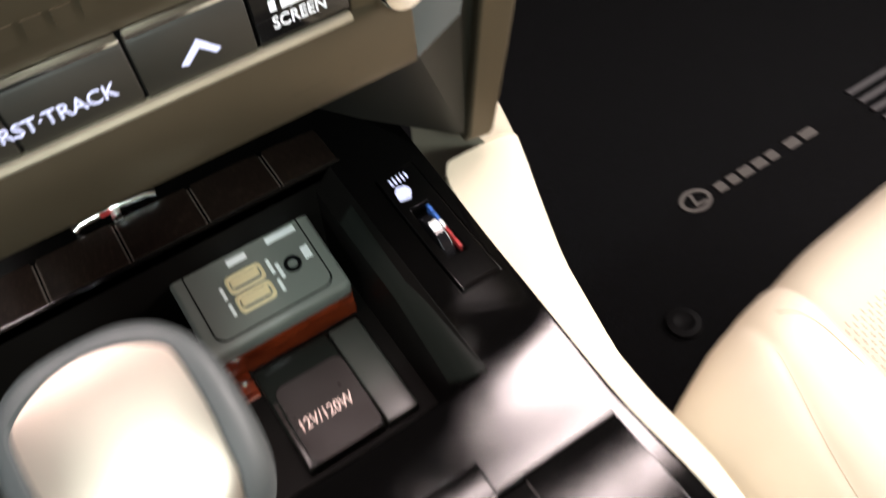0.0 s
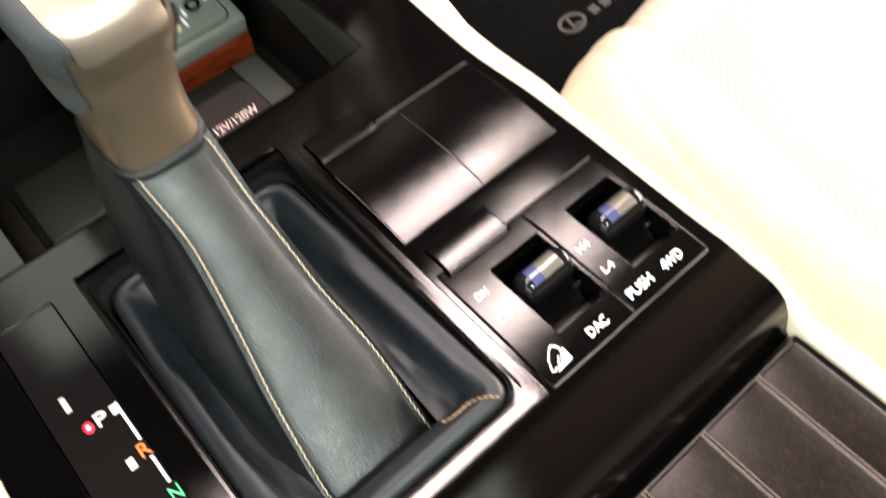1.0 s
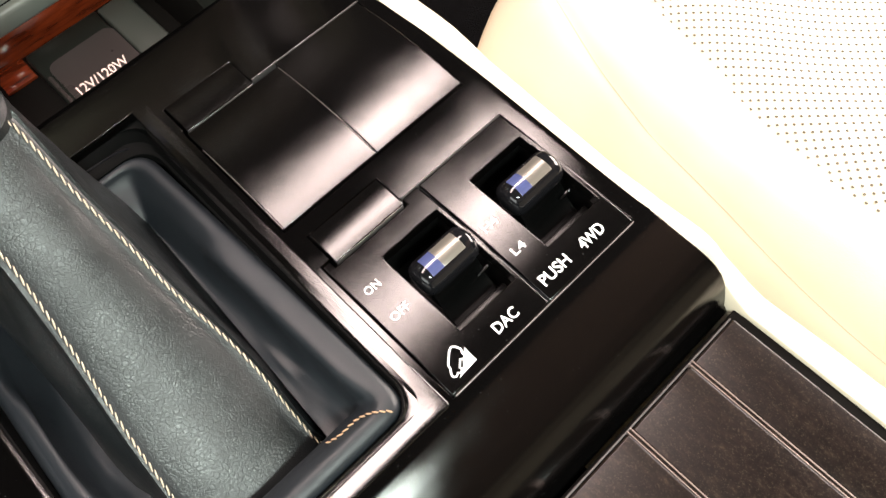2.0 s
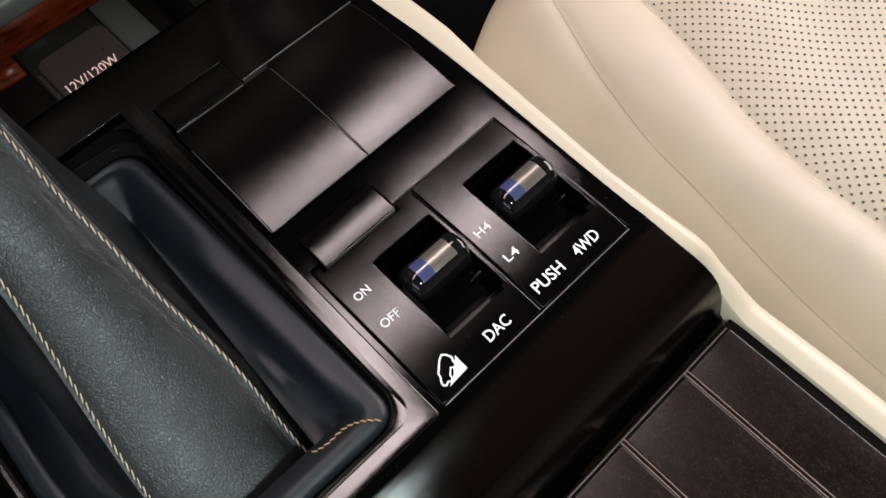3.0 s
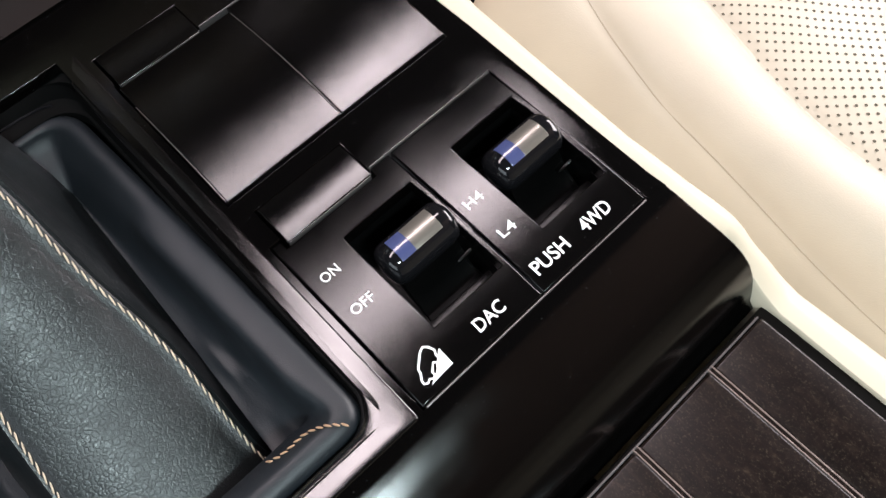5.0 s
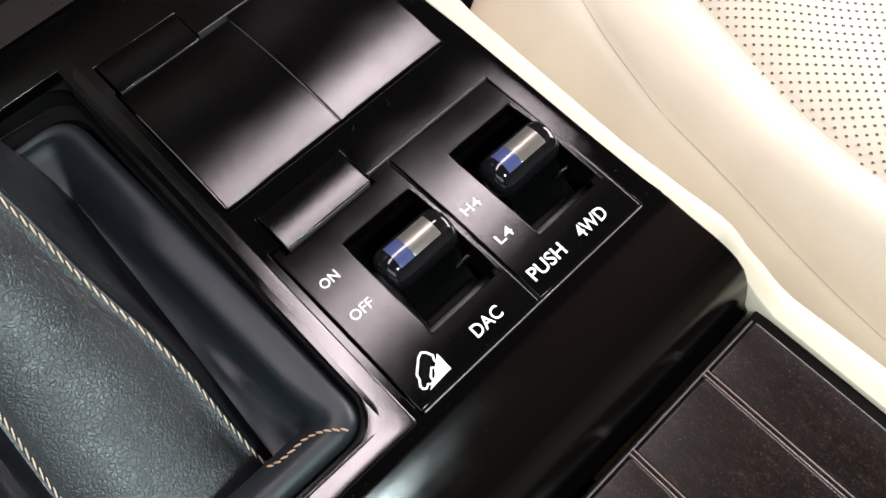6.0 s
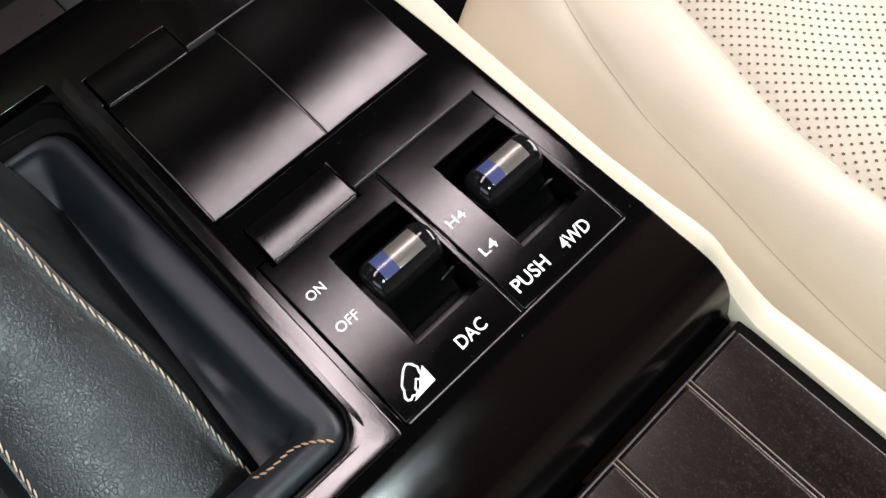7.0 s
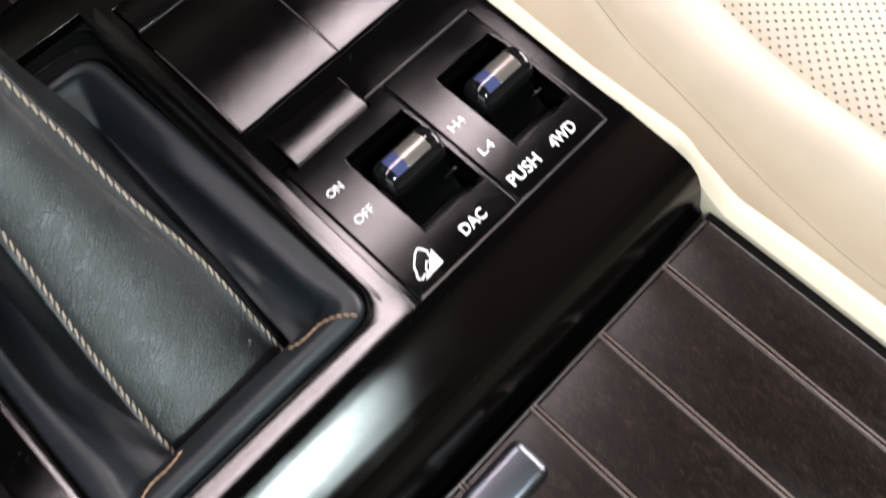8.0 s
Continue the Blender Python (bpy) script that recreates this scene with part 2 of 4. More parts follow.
def part(name, bm, mat, parent, label="", smooth=True, bevel=0.0):
    ob = new(name, mesh(name, bm, mat, smooth))
    if parent is not None:
        ob.parent = parent
        if parent.parent is None:
            ob.matrix_parent_inverse = Matrix.Translation(-parent.location)
    if bevel:
        mod = ob.modifiers.new("edge", "BEVEL")
        mod.width, mod.segments, mod.limit_method, mod.angle_limit = bevel * MM, 2, "ANGLE", radians(35)
    return tagged(ob, label)


def box(x0, x1, y0, y1, z0, z1, r=0.0, seg=2, bm=None):
    own = bmesh.new()
    bmesh.ops.create_cube(own, size=1, matrix=Matrix.Translation(((x0 + x1) / 2, (y0 + y1) / 2, (z0 + z1) / 2)) @ Matrix.Diagonal((x1 - x0, y1 - y0, z1 - z0, 1)))
    if r:
        bmesh.ops.bevel(own, geom=own.edges[:], offset=r, segments=seg, affect="EDGES", profile=0.5)
    if bm is None:
        return own
    data = bpy.data.meshes.new("join")
    own.to_mesh(data)
    own.free()
    bm.from_mesh(data)
    bpy.data.meshes.remove(data)
    return bm


def spread(a, b, step):
    n = max(1, int(math.ceil((b - a) / step)))
    return [a + (b - a) * i / n for i in range(n + 1)]


def panel(xs, ys, skip, zf, thick, warp=None):
    """A sheet over a grid of lines, with openings, turned down all round its borders."""
    bm = bmesh.new()
    pts = {}

    def vert(i, j):
        if (i, j) not in pts:
            x, y = xs[i], ys[j]
            if warp:
                x, y = warp(x, y)
            pts[i, j] = bm.verts.new((x, y, zf(x, y)))
        return pts[i, j]

    for i in range(len(xs) - 1):
        for j in range(len(ys) - 1):
            cx, cy = (xs[i] + xs[i + 1]) / 2, (ys[j] + ys[j + 1]) / 2
            if any(a < cx < b and c < cy < d for a, b, c, d in skip):
                continue
            bm.faces.new((vert(i, j), vert(i + 1, j), vert(i + 1, j + 1), vert(i, j + 1)))
    rim = [e for e in bm.edges if e.is_boundary]
    out = bmesh.ops.extrude_edge_only(bm, edges=rim)
    for v in out["geom"]:
        if isinstance(v, bmesh.types.BMVert):
            v.co.z -= thick
    return bm


def loft(rings, closed=True, cap=(False, False)):
    bm = bmesh.new()
    rows = [[bm.verts.new(p) for p in ring] for ring in rings]
    n = len(rows[0])
    for a, b in zip(rows, rows[1:]):
        for k in range(n if closed else n - 1):
            bm.faces.new((a[k], a[(k + 1) % n], b[(k + 1) % n], b[k]))
    if cap[0]:
        bm.faces.new(rows[0])
    if cap[1]:
        bm.faces.new(rows[-1])
    return bm


def smooth_table(table, steps):
    """Resample a table of rows with a monotone cubic blend."""
    out = []
    n = len(table)
    for s in range(steps + 1):
        u = s / steps * (n - 1)
        i = min(int(u), n - 2)
        f = u - i
        p0, p1, p2, p3 = (table[max(i - 1, 0)], table[i], table[i + 1], table[min(i + 2, n - 1)])
        out.append([0.5 * (2 * b + (c - a) * f + (2 * a - 5 * b + 4 * c - d) * f * f + (3 * b - a - 3 * c + d) * f ** 3) for a, b, c, d in zip(p0, p1, p2, p3)])
    return out


def squircle(cx, cy, a, b, n, z, count, tilt=0.0):
    ring = []
    for k in range(count):
        t = 2 * math.pi * k / count
        c, s = math.cos(t), math.sin(t)
        x = a * math.copysign(abs(c) ** (2 / n), c)
        y = b * math.copysign(abs(s) ** (2 / n), s)
        ring.append((cx + x, cy + y, z + tilt * y))
    return ring


def tube(path, r, count=8, flat=1.0):
    rings = []
    for i, p in enumerate(path):
        a, b = Vector(path[max(i - 1, 0)]), Vector(path[min(i + 1, len(path) - 1)])
        way = (b - a).normalized()
        side = way.cross(Vector((0, 0, 1)))
        side = side.normalized() if side.length > 1e-5 else Vector((1, 0, 0))
        up = side.cross(way)
        rings.append([tuple(Vector(p) + r * (math.cos(t) * side + flat * math.sin(t) * up)) for t in (2 * math.pi * k / count for k in range(count))])
    return loft(rings, True, (True, True))


def profile_bar(points, x0, x1, r=0.0):
    """A bar along x from an outline in y and z."""
    bm = bmesh.new()
    a = [bm.verts.new((x0, y, z)) for y, z in points]
    b = [bm.verts.new((x1, y, z)) for y, z in points]
    n = len(points)
    for k in range(n):
        bm.faces.new((a[k], a[(k + 1) % n], b[(k + 1) % n], b[k]))
    ends = [bm.faces.new(a), bm.faces.new(b)]
    if r:
        bmesh.ops.bevel(bm, geom=[e for f in ends for e in f.edges], offset=r, segments=3, affect="EDGES", profile=0.5)
    return bm


def outline(loops, z0, z1):
    """A flat slab from closed outlines in x and y."""
    bm = bmesh.new()
    for pts in loops:
        low = [bm.verts.new((x, y, z0)) for x, y in pts]
        high = [bm.verts.new((x, y, z1)) for x, y in pts]
        n = len(pts)
        for k in range(n):
            bm.faces.new((low[k], low[(k + 1) % n], high[(k + 1) % n], high[k]))
        bm.faces.new(high)
    return bm


def letters(word, x0, x1, y, height, z, lift=0.12, base=None, weight=0.06):
    """Flat letters that fill x0 to x1, standing on y, on a flat or a curved base."""
    data = bpy.data.curves.new("word", "FONT")
    data.body, data.size, data.resolution_u = word, 10.0, 3
    data.offset = weight
    data.extrude = 0.4
    ob = bpy.data.objects.new("word", data)
    scene.collection.objects.link(ob)
    bpy.context.view_layer.update()
    flat = bpy.data.meshes.new_from_object(ob.evaluated_get(bpy.context.evaluated_depsgraph_get()))
    bpy.data.objects.remove(ob)
    bpy.data.curves.remove(data)
    bm = bmesh.new()
    bm.from_mesh(flat)
    bpy.data.meshes.remove(flat)
    lo = [min(v.co[k] for v in bm.verts) for k in range(3)]
    hi = [max(v.co[k] for v in bm.verts) for k in range(3)]
    for v in bm.verts:
        v.co.x = x0 + (v.co.x - lo[0]) / (hi[0] - lo[0]) * (x1 - x0)
        v.co.y = y + (v.co.y - lo[1]) / (hi[1] - lo[1]) * height
        v.co.z = (base(v.co.y) if base else z) + (v.co.z - lo[2]) / (hi[2] - lo[2]) * lift
    return bm


# ---- shapes of the console ----
TOP = [(-400, -28), (-94.3, -28), (-94, -33.6), (-92, -31.0), (-90.5, -24.5), (-88.5, -18.8), (-86, -14.4), (-83, -11.2), (-80, -9.0), (-76, -6.8), (-72, -4.9), (-68, -3.1), (-64, -1.5), (-61, -0.5), (-58, 0), (80, 0), (86, 0.12), (92, 0.45), (98, 1.0), (104, 1.65), (110, 2.2), (118, 2.7), (130, 3.0), (160, 3.1), (230, 9.0), (300, 12.0)]


def top(y):
    return float(np.interp(y, [p[0] for p in TOP], [p[1] for p in TOP]))


def edge_line(y):
    return float(np.interp(y, [-400, -100, -90, -80, -70, -62, -50, -15, 10, 40, 68, 118, 180, 260], [93.5, 92.6, 91.4, 90.0, 86.8, 85.2, 84.6, 85.4, 86.0, 86.2, 84, 85, 88, 90]))


def edge_right(y):
    return sum(edge_line(y + d) for d in (-9, -6, -3, 0, 3, 6, 9)) / 7


def edge_left(y):
    return -64.5 - edge_right(y)


def trim_width(y):
    return float(np.interp(y, [-400, -110, -85, -60, -40, 0, 20, 40, 58, 91, 134, 170, 199, 228, 300], [13, 12, 9, 7.6, 6.8, 7.8, 8.5, 11, 12, 13, 21, 33, 43, 54, 80]))


# ---- cabin shell ----
floor = part("floor", box(-900, 1100, -1300, 900, -420, -340), CARPET, None)
tagged(floor, "black carpeted car floor under the mat", "floor", kind="structure")
ceiling = part("ceiling", box(-900, 1100, -330, 400, 640, 660), LINER, None)
tagged(ceiling, "plain fabric headliner over the cabin", "ceiling", kind="structure")
# added out of view so that the rear slope reflects a brown sheen
tagged(part("rear_reflector", box(-900, 1100, -1300, -330, 640, 660), LINERBROWN, None), "unseen brown ceiling piece added for the rear slope to reflect", "ceiling", kind="structure")
bm = bmesh.new()
for x0, x1, v0, v1 in ((-900, 1100, 0, 60), (-900, 1100, 400, 560), (-900, -420, 60, 400), (120, 1100, 60, 400)):
    box(x0, x1, v0, v1, -10, 10, 0, 1, bm)
bm.transform(Matrix.Translation((0, 400, 648)) @ Matrix.Rotation(radians(-26), 4, "X"))
windscreen = part("windscreen_surround", bm, LINERDARK, None)
tagged(windscreen, "dark sloping surround of the windscreen opening", "windscreen", kind="structure")
# the back wall, out of view, is pale to brighten the slope's reflection
for nm, b, mt in (("wall_front", (-900, 1100, 900, 930, -420, 660), LINERDARK), ("wall_back", (-900, 1100, -1330, -1300, -420, 660), LINERPALE)):
    tagged(part(nm, box(*b), mt, None), "unseen back wall made pale for the rear slope to reflect" if nm == "wall_back" else "plain dark lining that closes the cabin", "wall", kind="structure")


for at, sx, sy, turn, label in (((-80, 178), 504, 120, 8, "slim rectangular map lamp in the headliner"), ((288, 230), 230, 120, 8, "short rectangular map lamp in the headliner"), ((-85, -455), 150, 130, 0, "small dome lamp in the headliner")):
    roof = thing("roof_lamp", (at[0], at[1], 640), label, "lamp", "lamps in the headliner")
    bm = box(-sx / 2, sx / 2, -sy / 2, sy / 2, 0, 26, 3, 2)
    bm.transform(Matrix.Translation((at[0], at[1], 613.5)) @ Matrix.Rotation(radians(turn), 4, "Z"))
    part("housing", bm, LINERPALE, roof, "pale lamp housing")


def side_wall(x0, x1, y0, y1, z0, z1):
    """A side of the cabin with one window opening through it."""
    bm = bmesh.new()
    for b in ((-1330, 930, -420, z0), (-1330, 930, z1, 660), (-1330, y0, z0, z1), (y1, 930, z0, z1)):
        box(x0, x1, b[0], b[1], b[2], b[3], 0, 1, bm)
    return bm


tagged(part("wall_right", side_wall(1100, 1130, -600, 360, 140, 580), LINERDARK, None), "plain dark door side with a window opening", "wall", kind="structure")
tagged(part("wall_left", side_wall(-930, -900, -730, 130, 130, 550), LINERDARK, None), "plain dark door side with a window opening", "wall", kind="structure")

# ---- centre console ----
console = thing("centre_console", (-30, 0, -340), "black centre console with cream edge trim between the seats", "console")
ys_top = spread(-94, -58, 1) + [-57.2, -52.5, -30, 0.7, 11.8, 17.7, 45, 69.0, 72.2, 75, 80, 84.0, 87.6, 90.8, 95, 101, 105, 108.6, 113, 118, 124, 130, 141.5, 160, 185, 207.5, 215, 226, 272]
ys_top = sorted(set(ys_top))
xs_top = [-151, -140, -131.5, -108.5, -98.0, -75, -50, -25, -8, -2.5, -0.5, 0.2, 3.4, 29.2, 33, 45, 52, 63.4, 78.6, 82.6, 84, 86, 88, 91]
HOLES = [(-98.0, -8, -52.5, 90.8), (-0.5, 78.6, -57.2, 0.7), (3.4, 33, -5, 11.8), (-0.5, 78.6, 17.7, 72.2), (0.2, 29.2, 70, 84.0), (-108.5 - 23, -108.5, -30, 87.6),
         (-119, 52, 108.6, 226), (63.4, 82.6, 141.5, 207.5)]


def warp_top(x, y):
    if x > 82.7:
        f = (x - 82.6) / (91 - 82.6)
        return 82.6 + f * (edge_right(y) - 82.6), y
    if x < -140.1:
        f = (-140 - x) / 11
        return -140 + f * (edge_left(y) + 140), y
    return x, y


def roll(x, y):
    """The panel rounds down where it meets the cream trim."""
    d = min(edge_right(y) - x, x - edge_left(y))
    lift = 1 - 0.85 * max(0.0, min(1.0, (80 - x) / 60)) * float(np.interp(y, [-58, 0, 110, 235], [0, 1, 1, 0]))
    return top(y) * lift - 0.12 * max(0.0, 1 - d / 2.2) ** 2


def panel_piece(rear):
    bm = panel(xs_top, ys_top, HOLES, roll, 6, warp_top)
    away = [f for f in bm.faces if (f.calc_center_median().y < -58.0) != rear]
    bmesh.ops.delete(bm, geom=away, context="FACES")
    return bm


part("top_panel", panel_piece(False), TOPBLACK, console, "polished black plastic top panel", bevel=0.15)
part("rear_slope", panel_piece(True), SLOPE, console, "satin black slope behind the switches", bevel=0.5)
part("under_tray", box(-149, 90, -93, 272, -60, -52), GAP, console)


def trim_ring(y, side):
    e = edge_right(y)
    w = trim_width(y)
    sag = 0.9 + 0.9 * max(0.0, min(1.0, (-80 - y) / 14))
    z = sum(top(y + d) for d in (-4, -2, 0, 2, 4)) / 5 - sag
    zo = sum(top(y + d) for d in (-12, -8, -4, 0, 4, 8, 12)) / 7 - sag
    pts = [(e - 0.5, z - 6), (e - 0.45, zo - 0.5), (e + 0.2, zo + 0.5), (e + 0.3 * w + 0.8, zo + 0.9), (e + 0.65 * w, zo + 0.3), (e + 0.9 * w, zo - 1.6), (e + w + 0.6, zo - 5), (e + w + 1.5, zo - 14), (e + w + 4, z - 60), (e + w + 6, -330), (e - 4, -330), (e - 4, z - 8)]
    return [(x if side > 0 else -64.5 - x, y, zz) for x, zz in pts]


for side in (1, -1):
    ys = spread(-330, -100, 30) + spread(-96, -58, 3) + spread(-50, 180, 10) + [186, 190, 194, 197, 199]
    rings = []
    for y in ys:
        r = trim_ring(y, side)
        if y > 180:
            f = (y - 180) / 19.5
            pull = 9 * (1 - math.sqrt(max(0.0, 1 - f * f)))
            r = [((p[0] + side * pull * max(0.0, 1 - abs(p[0] - (edge_right(y) if side > 0 else edge_left(y))) / 14.0)), p[1], p[2]) for p in r]
        rings.append(r)
    part("edge_trim", loft(rings, True, (True, True)), TRIM, console, "cream soft trim along the console edge")
    ys2 = [199.05, 205, 215, 228, 245, 270]
    rings = []
    for y in ys2:
        e = edge_right(y)
        w = trim_width(y)
        z = top(y) - (y - 199) * 0.35
        pts = [(e + 26, z + 0.6), (e + 0.8 * w, z), (e + 0.95 * w, z - 3), (e + w + 1, z - 10), (e + w + 8, -330), (e + 20, -330)]
        rings.append([(x if side > 0 else -64.5 - x, y, zz) for x, zz in pts])
    part("edge_trim", loft(rings, True, (True, True)), TRIM, console, "cream trim flaring under the dashboard")

# ---- ribbed wooden lid behind the switches ----
lid = thing("console_lid", (0, -180, -34), "dark espresso wood console lid with pale double pinstripes", "lid")
part("lid_frame", panel([-157, 92.4], [-330, -95.2], [], lambda x, y: -30.2, 6), DARK, lid, "black lid surround", bevel=0.8)
stripe = [-117.2 + 30.55 * k for k in range(7)]
cuts = [-152] + stripe + [88.6]
for a, b in zip(cuts, cuts[1:]):
    part("plank", box(a + 0.96, b - 0.96, -328, -97.2, -31.4, -27.6, 0.8, 3), WOOD, lid)
for s in stripe:
    part("plank", box(s - 0.50, s + 0.50, -328, -97.0, -31.4, -27.62, 0.1, 1), WOOD, lid, "thin wooden strip between two inlays")
    part("inlay", box(s - 0.92, s - 0.52, -328, -96.3, -31.4, -27.5, 0.15, 1), INLAY, lid)
    part("inlay", box(s + 0.52, s + 0.92, -328, -96.3, -31.4, -27.5, 0.15, 1), INLAY, lid)
latch = part("latch", box(-30, -5, -113, -99.0, -31, -24.5, 3.2, 6), LATCH, lid, "polished metal latch tab")
# highlight of the wood's front chamfer, added as a pale metal bead
part("wood_glint", tube([(x, -96.5, -28.4) for x in spread(-150.5, 87.2, 20)], 0.32), GLINT, lid, "thin pale bead for the glint along the front of the wood")

# ---- gear lever surround ----


def rounded(x0, x1, y0, y1, r, z, count=8):
    pts = []
    for cx, cy, a0 in ((x1 - r, y0 + r, -90), (x1 - r, y1 - r, 0), (x0 + r, y1 - r, 90), (x0 + r, y0 + r, 180)):
        for k in range(count + 1):
            t = radians(a0 + 90 * k / count)
            pts.append((cx + r * math.cos(t), cy + r * math.sin(t), z))
    return pts


# rings of the frame, from its outer side over the top, which dips slightly inwards, and down into the recess
FRAME = [rounded(-98.8, -2.2, -58.2, 91.4, 1.2, -5), rounded(-98.7, -2.3, -58.1, 91.35, 1.2, -0.1), rounded(-98.5, -2.6, -57.8, 91.2, 1.2, 0.28),
         rounded(-98.2, -3.2, -57.2, 91.0, 2.0, 0.34), rounded(-98.0, -4.4, -55.8, 90.9, 3.5, 0.24), rounded(-97.8, -5.6, -54.4, 90.8, 5.0, 0.12), rounded(-97.5, -6.8, -53.0, 90.6, 6.2, 0.0), rounded(-97.2, -8.0, -51.6, 90.4, 7.5, -0.12), rounded(-96.9, -8.7, -50.9, 90.0, 8.2, -0.45), rounded(-96.5, -9.2, -50.5, 89.4, 8.8, -1.4),
         rounded(-96.1, -9.8, -50.2, 88.0, 9.2, -7.0), rounded(-95.8, -10.2, -50.0, 85.4, 9.8, -8.0), rounded(-95.4, -10.6, -50.0, 84.6, 9.8, -7.95), rounded(-95.0, -11.0, -50.0, 83.6, 9.8, -8.1), rounded(-94.8, -11.2, -50.0, 83.2, 9.8, -12)]


def lean(ring, depth):
    """The frame's long flanks are crowned and dip towards the boot; its rear stays flat."""
    out = []
    for x, y, z in ring:
        near = max(0.0, min(1.0, (y + 52) / 44))
        near = near * near * (3 - 2 * near)
        d = max(0.0, min(-3.0 - x, x + 98.4, 6.4))
        out.append((x, y, z - (0.065 if x > -53 else 0.025) * near * (d - 2.0) ** 2 * depth))
    return out


FRAME = [lean(r, 1 if 2 <= i <= 9 else 0) for i, r in enumerate(FRAME)]
front = loft([[(x, y, min(z, -4.0)) for x, y, z in ring] for ring in FRAME[:8]] + [[(x, y, -7.5) for x, y, z in FRAME[7]]])
bmesh.ops.delete(front, geom=[f for f in front.faces if f.calc_center_median().y < 60], context="FACES")
part("frame_front", front, GAP, console, "dull black recess before the boot")
sides = loft(FRAME[:10])
bmesh.ops.delete(sides, geom=[f for f in sides.faces if f.calc_center_median().y >= 60], context="FACES")
part("shift_frame", sides, BEZEL, console, "smoked satin metal frame round the gear lever boot")
part("frame_recess", loft(FRAME[9:]), GAP, console, "dull black recess inside the frame")
part("recess_bead", tube([(-60, 86.0, -3.4), (-48, 85.6, -3.2), (-36, 85.0, -3.1), (-26, 84.4, -3.1), (-20, 83.8, -3.3), (-16.5, 82.6, -3.8)], 0.45, 8), GLOSS, console, "thin gloss bead at the front of the recess")

# ---- gear lever ----
lever = thing("gear_lever", (-53, 20, -34), "automatic gear lever with leather boot and silver-topped knob", "gear lever")


def quad_ring(rr, fr, fl, rl, r, arc=8, side=20):
    """A closed ring through four rounded corners, each with its own height."""
    corners = [Vector(p) for p in (rr, fr, fl, rl)]
    pts = []
    for k in range(4):
        c, before, after = corners[k], corners[k - 1], corners[(k + 1) % 4]
        a = c + (before - c).normalized() * r
        b = c + (after - c).normalized() * r
        for i in range(arc):
            u = i / (arc - 1)
            pts.append((1 - u) ** 2 * a + 2 * u * (1 - u) * c + u * u * b)
        end = after + (c - after).normalized() * r
        for i in range(side):
            pts.append(b.lerp(end, (i + 1) / (side + 1)))
    return pts


def both_sides(rear, front, r):
    """A row of four corners that is alike on both sides of the lever: rear and front corner, and the rounding."""
    (x0, y0, z0), (x1, y1, z1) = rear, front
    return [x0, y0, z0, x1, y1, z1, -106 - x1, y1, z1, -106 - x0, y0, z0, r]


# From the frame inwards: the outer side of the leather pillow, its crest, its inner slope and the valley round the boot.
SKIRTROWS = [
    both_sides((-10.2, -49.6, -14.0), (-13.6, 80.0, -15.0), 8.5),
    both_sides((-9.7, -50.1, -6.0), (-13.0, 81.0, -9.0), 8.5),
    both_sides((-10.0, -49.8, -2.2), (-13.8, 80.6, -5.6), 8.5),
    both_sides((-11.2, -48.6, 0.1), (-15.8, 79.4, -3.8), 8.0),
    both_sides((-13.4, -46.4, 0.9), (-18.4, 77.6, -3.6), 7.0),
    both_sides((-15.6, -44.2, 0.5), (-20.8, 76.6, -5.0), 5.0),
    both_sides((-17.6, -41.4, -1.8), (-23.0, 74.0, -7.2), 3.0),
    both_sides((-19.6, -38.6, -5.6), (-25.0, 69.4, -10.4), 2.2),
    both_sides((-21.5, -38.0, -10.0), (-27.0, 65.0, -13.6), 2.0),
    both_sides((-24.4, -38.0, -13.2), (-28.0, 63.6, -15.4), 2.0),
    both_sides((-28.5, -37.6, -14.8), (-28.2, 66.0, -16.0), 2.2),
    both_sides((-32.4, -37.4, -16.2), (-28.2, 68.6, -15.6), 2.4),
]
# From the floor of the valley up to the collar under the knob.
BOOTROWS = [
    [-32.8, -36.2, -20.6, -28.0, 68.6, -16.0, -80.0, 66.0, -16.0, -77.3, -36.2, -20.6, 2.4],
    [-33.7, -32.9, -16.6, -29.0, 71.6, -11.0, -80.2, 68.4, -11.0, -76.7, -32.9, -16.6, 2.8],
    [-33.6, -23.4, -10.2, -30.6, 75.6, -2.0, -80.0, 71.6, -2.0, -75.9, -23.4, -10.2, 3.0],
    [-33.4, -0.6, 4.2, -33.8, 82.6, 16.0, -78.4, 77.0, 16.0, -72.5, -0.6, 4.2, 3.2],
    [-35.6, 21.0, 21.0, -35.2, 86.2, 32.0, -76.0, 82.6, 32.0, -68.0, 21.0, 21.0, 3.6],
    [-36.8, 41.6, 39.4, -36.4, 89.6, 46.0, -72.4, 87.4, 46.0, -64.6, 41.6, 39.4, 4.2],
    [-36.9, 57.2, 53.8, -37.0, 92.6, 58.2, -68.2, 92.0, 58.2, -65.8, 57.2, 53.8, 4.6],
    [-37.2, 60.6, 57.4, -37.4, 93.0, 61.0, -65.8, 93.0, 61.0, -66.0, 60.6, 57.4, 4.8],
]
SKIRTFINE = smooth_table(SKIRTROWS, 66)
BOOTFINE = smooth_table(BOOTROWS, 70)


def ring_of(row):
    return quad_ring(row[0:3], row[3:6], row[6:9], row[9:12], row[12])


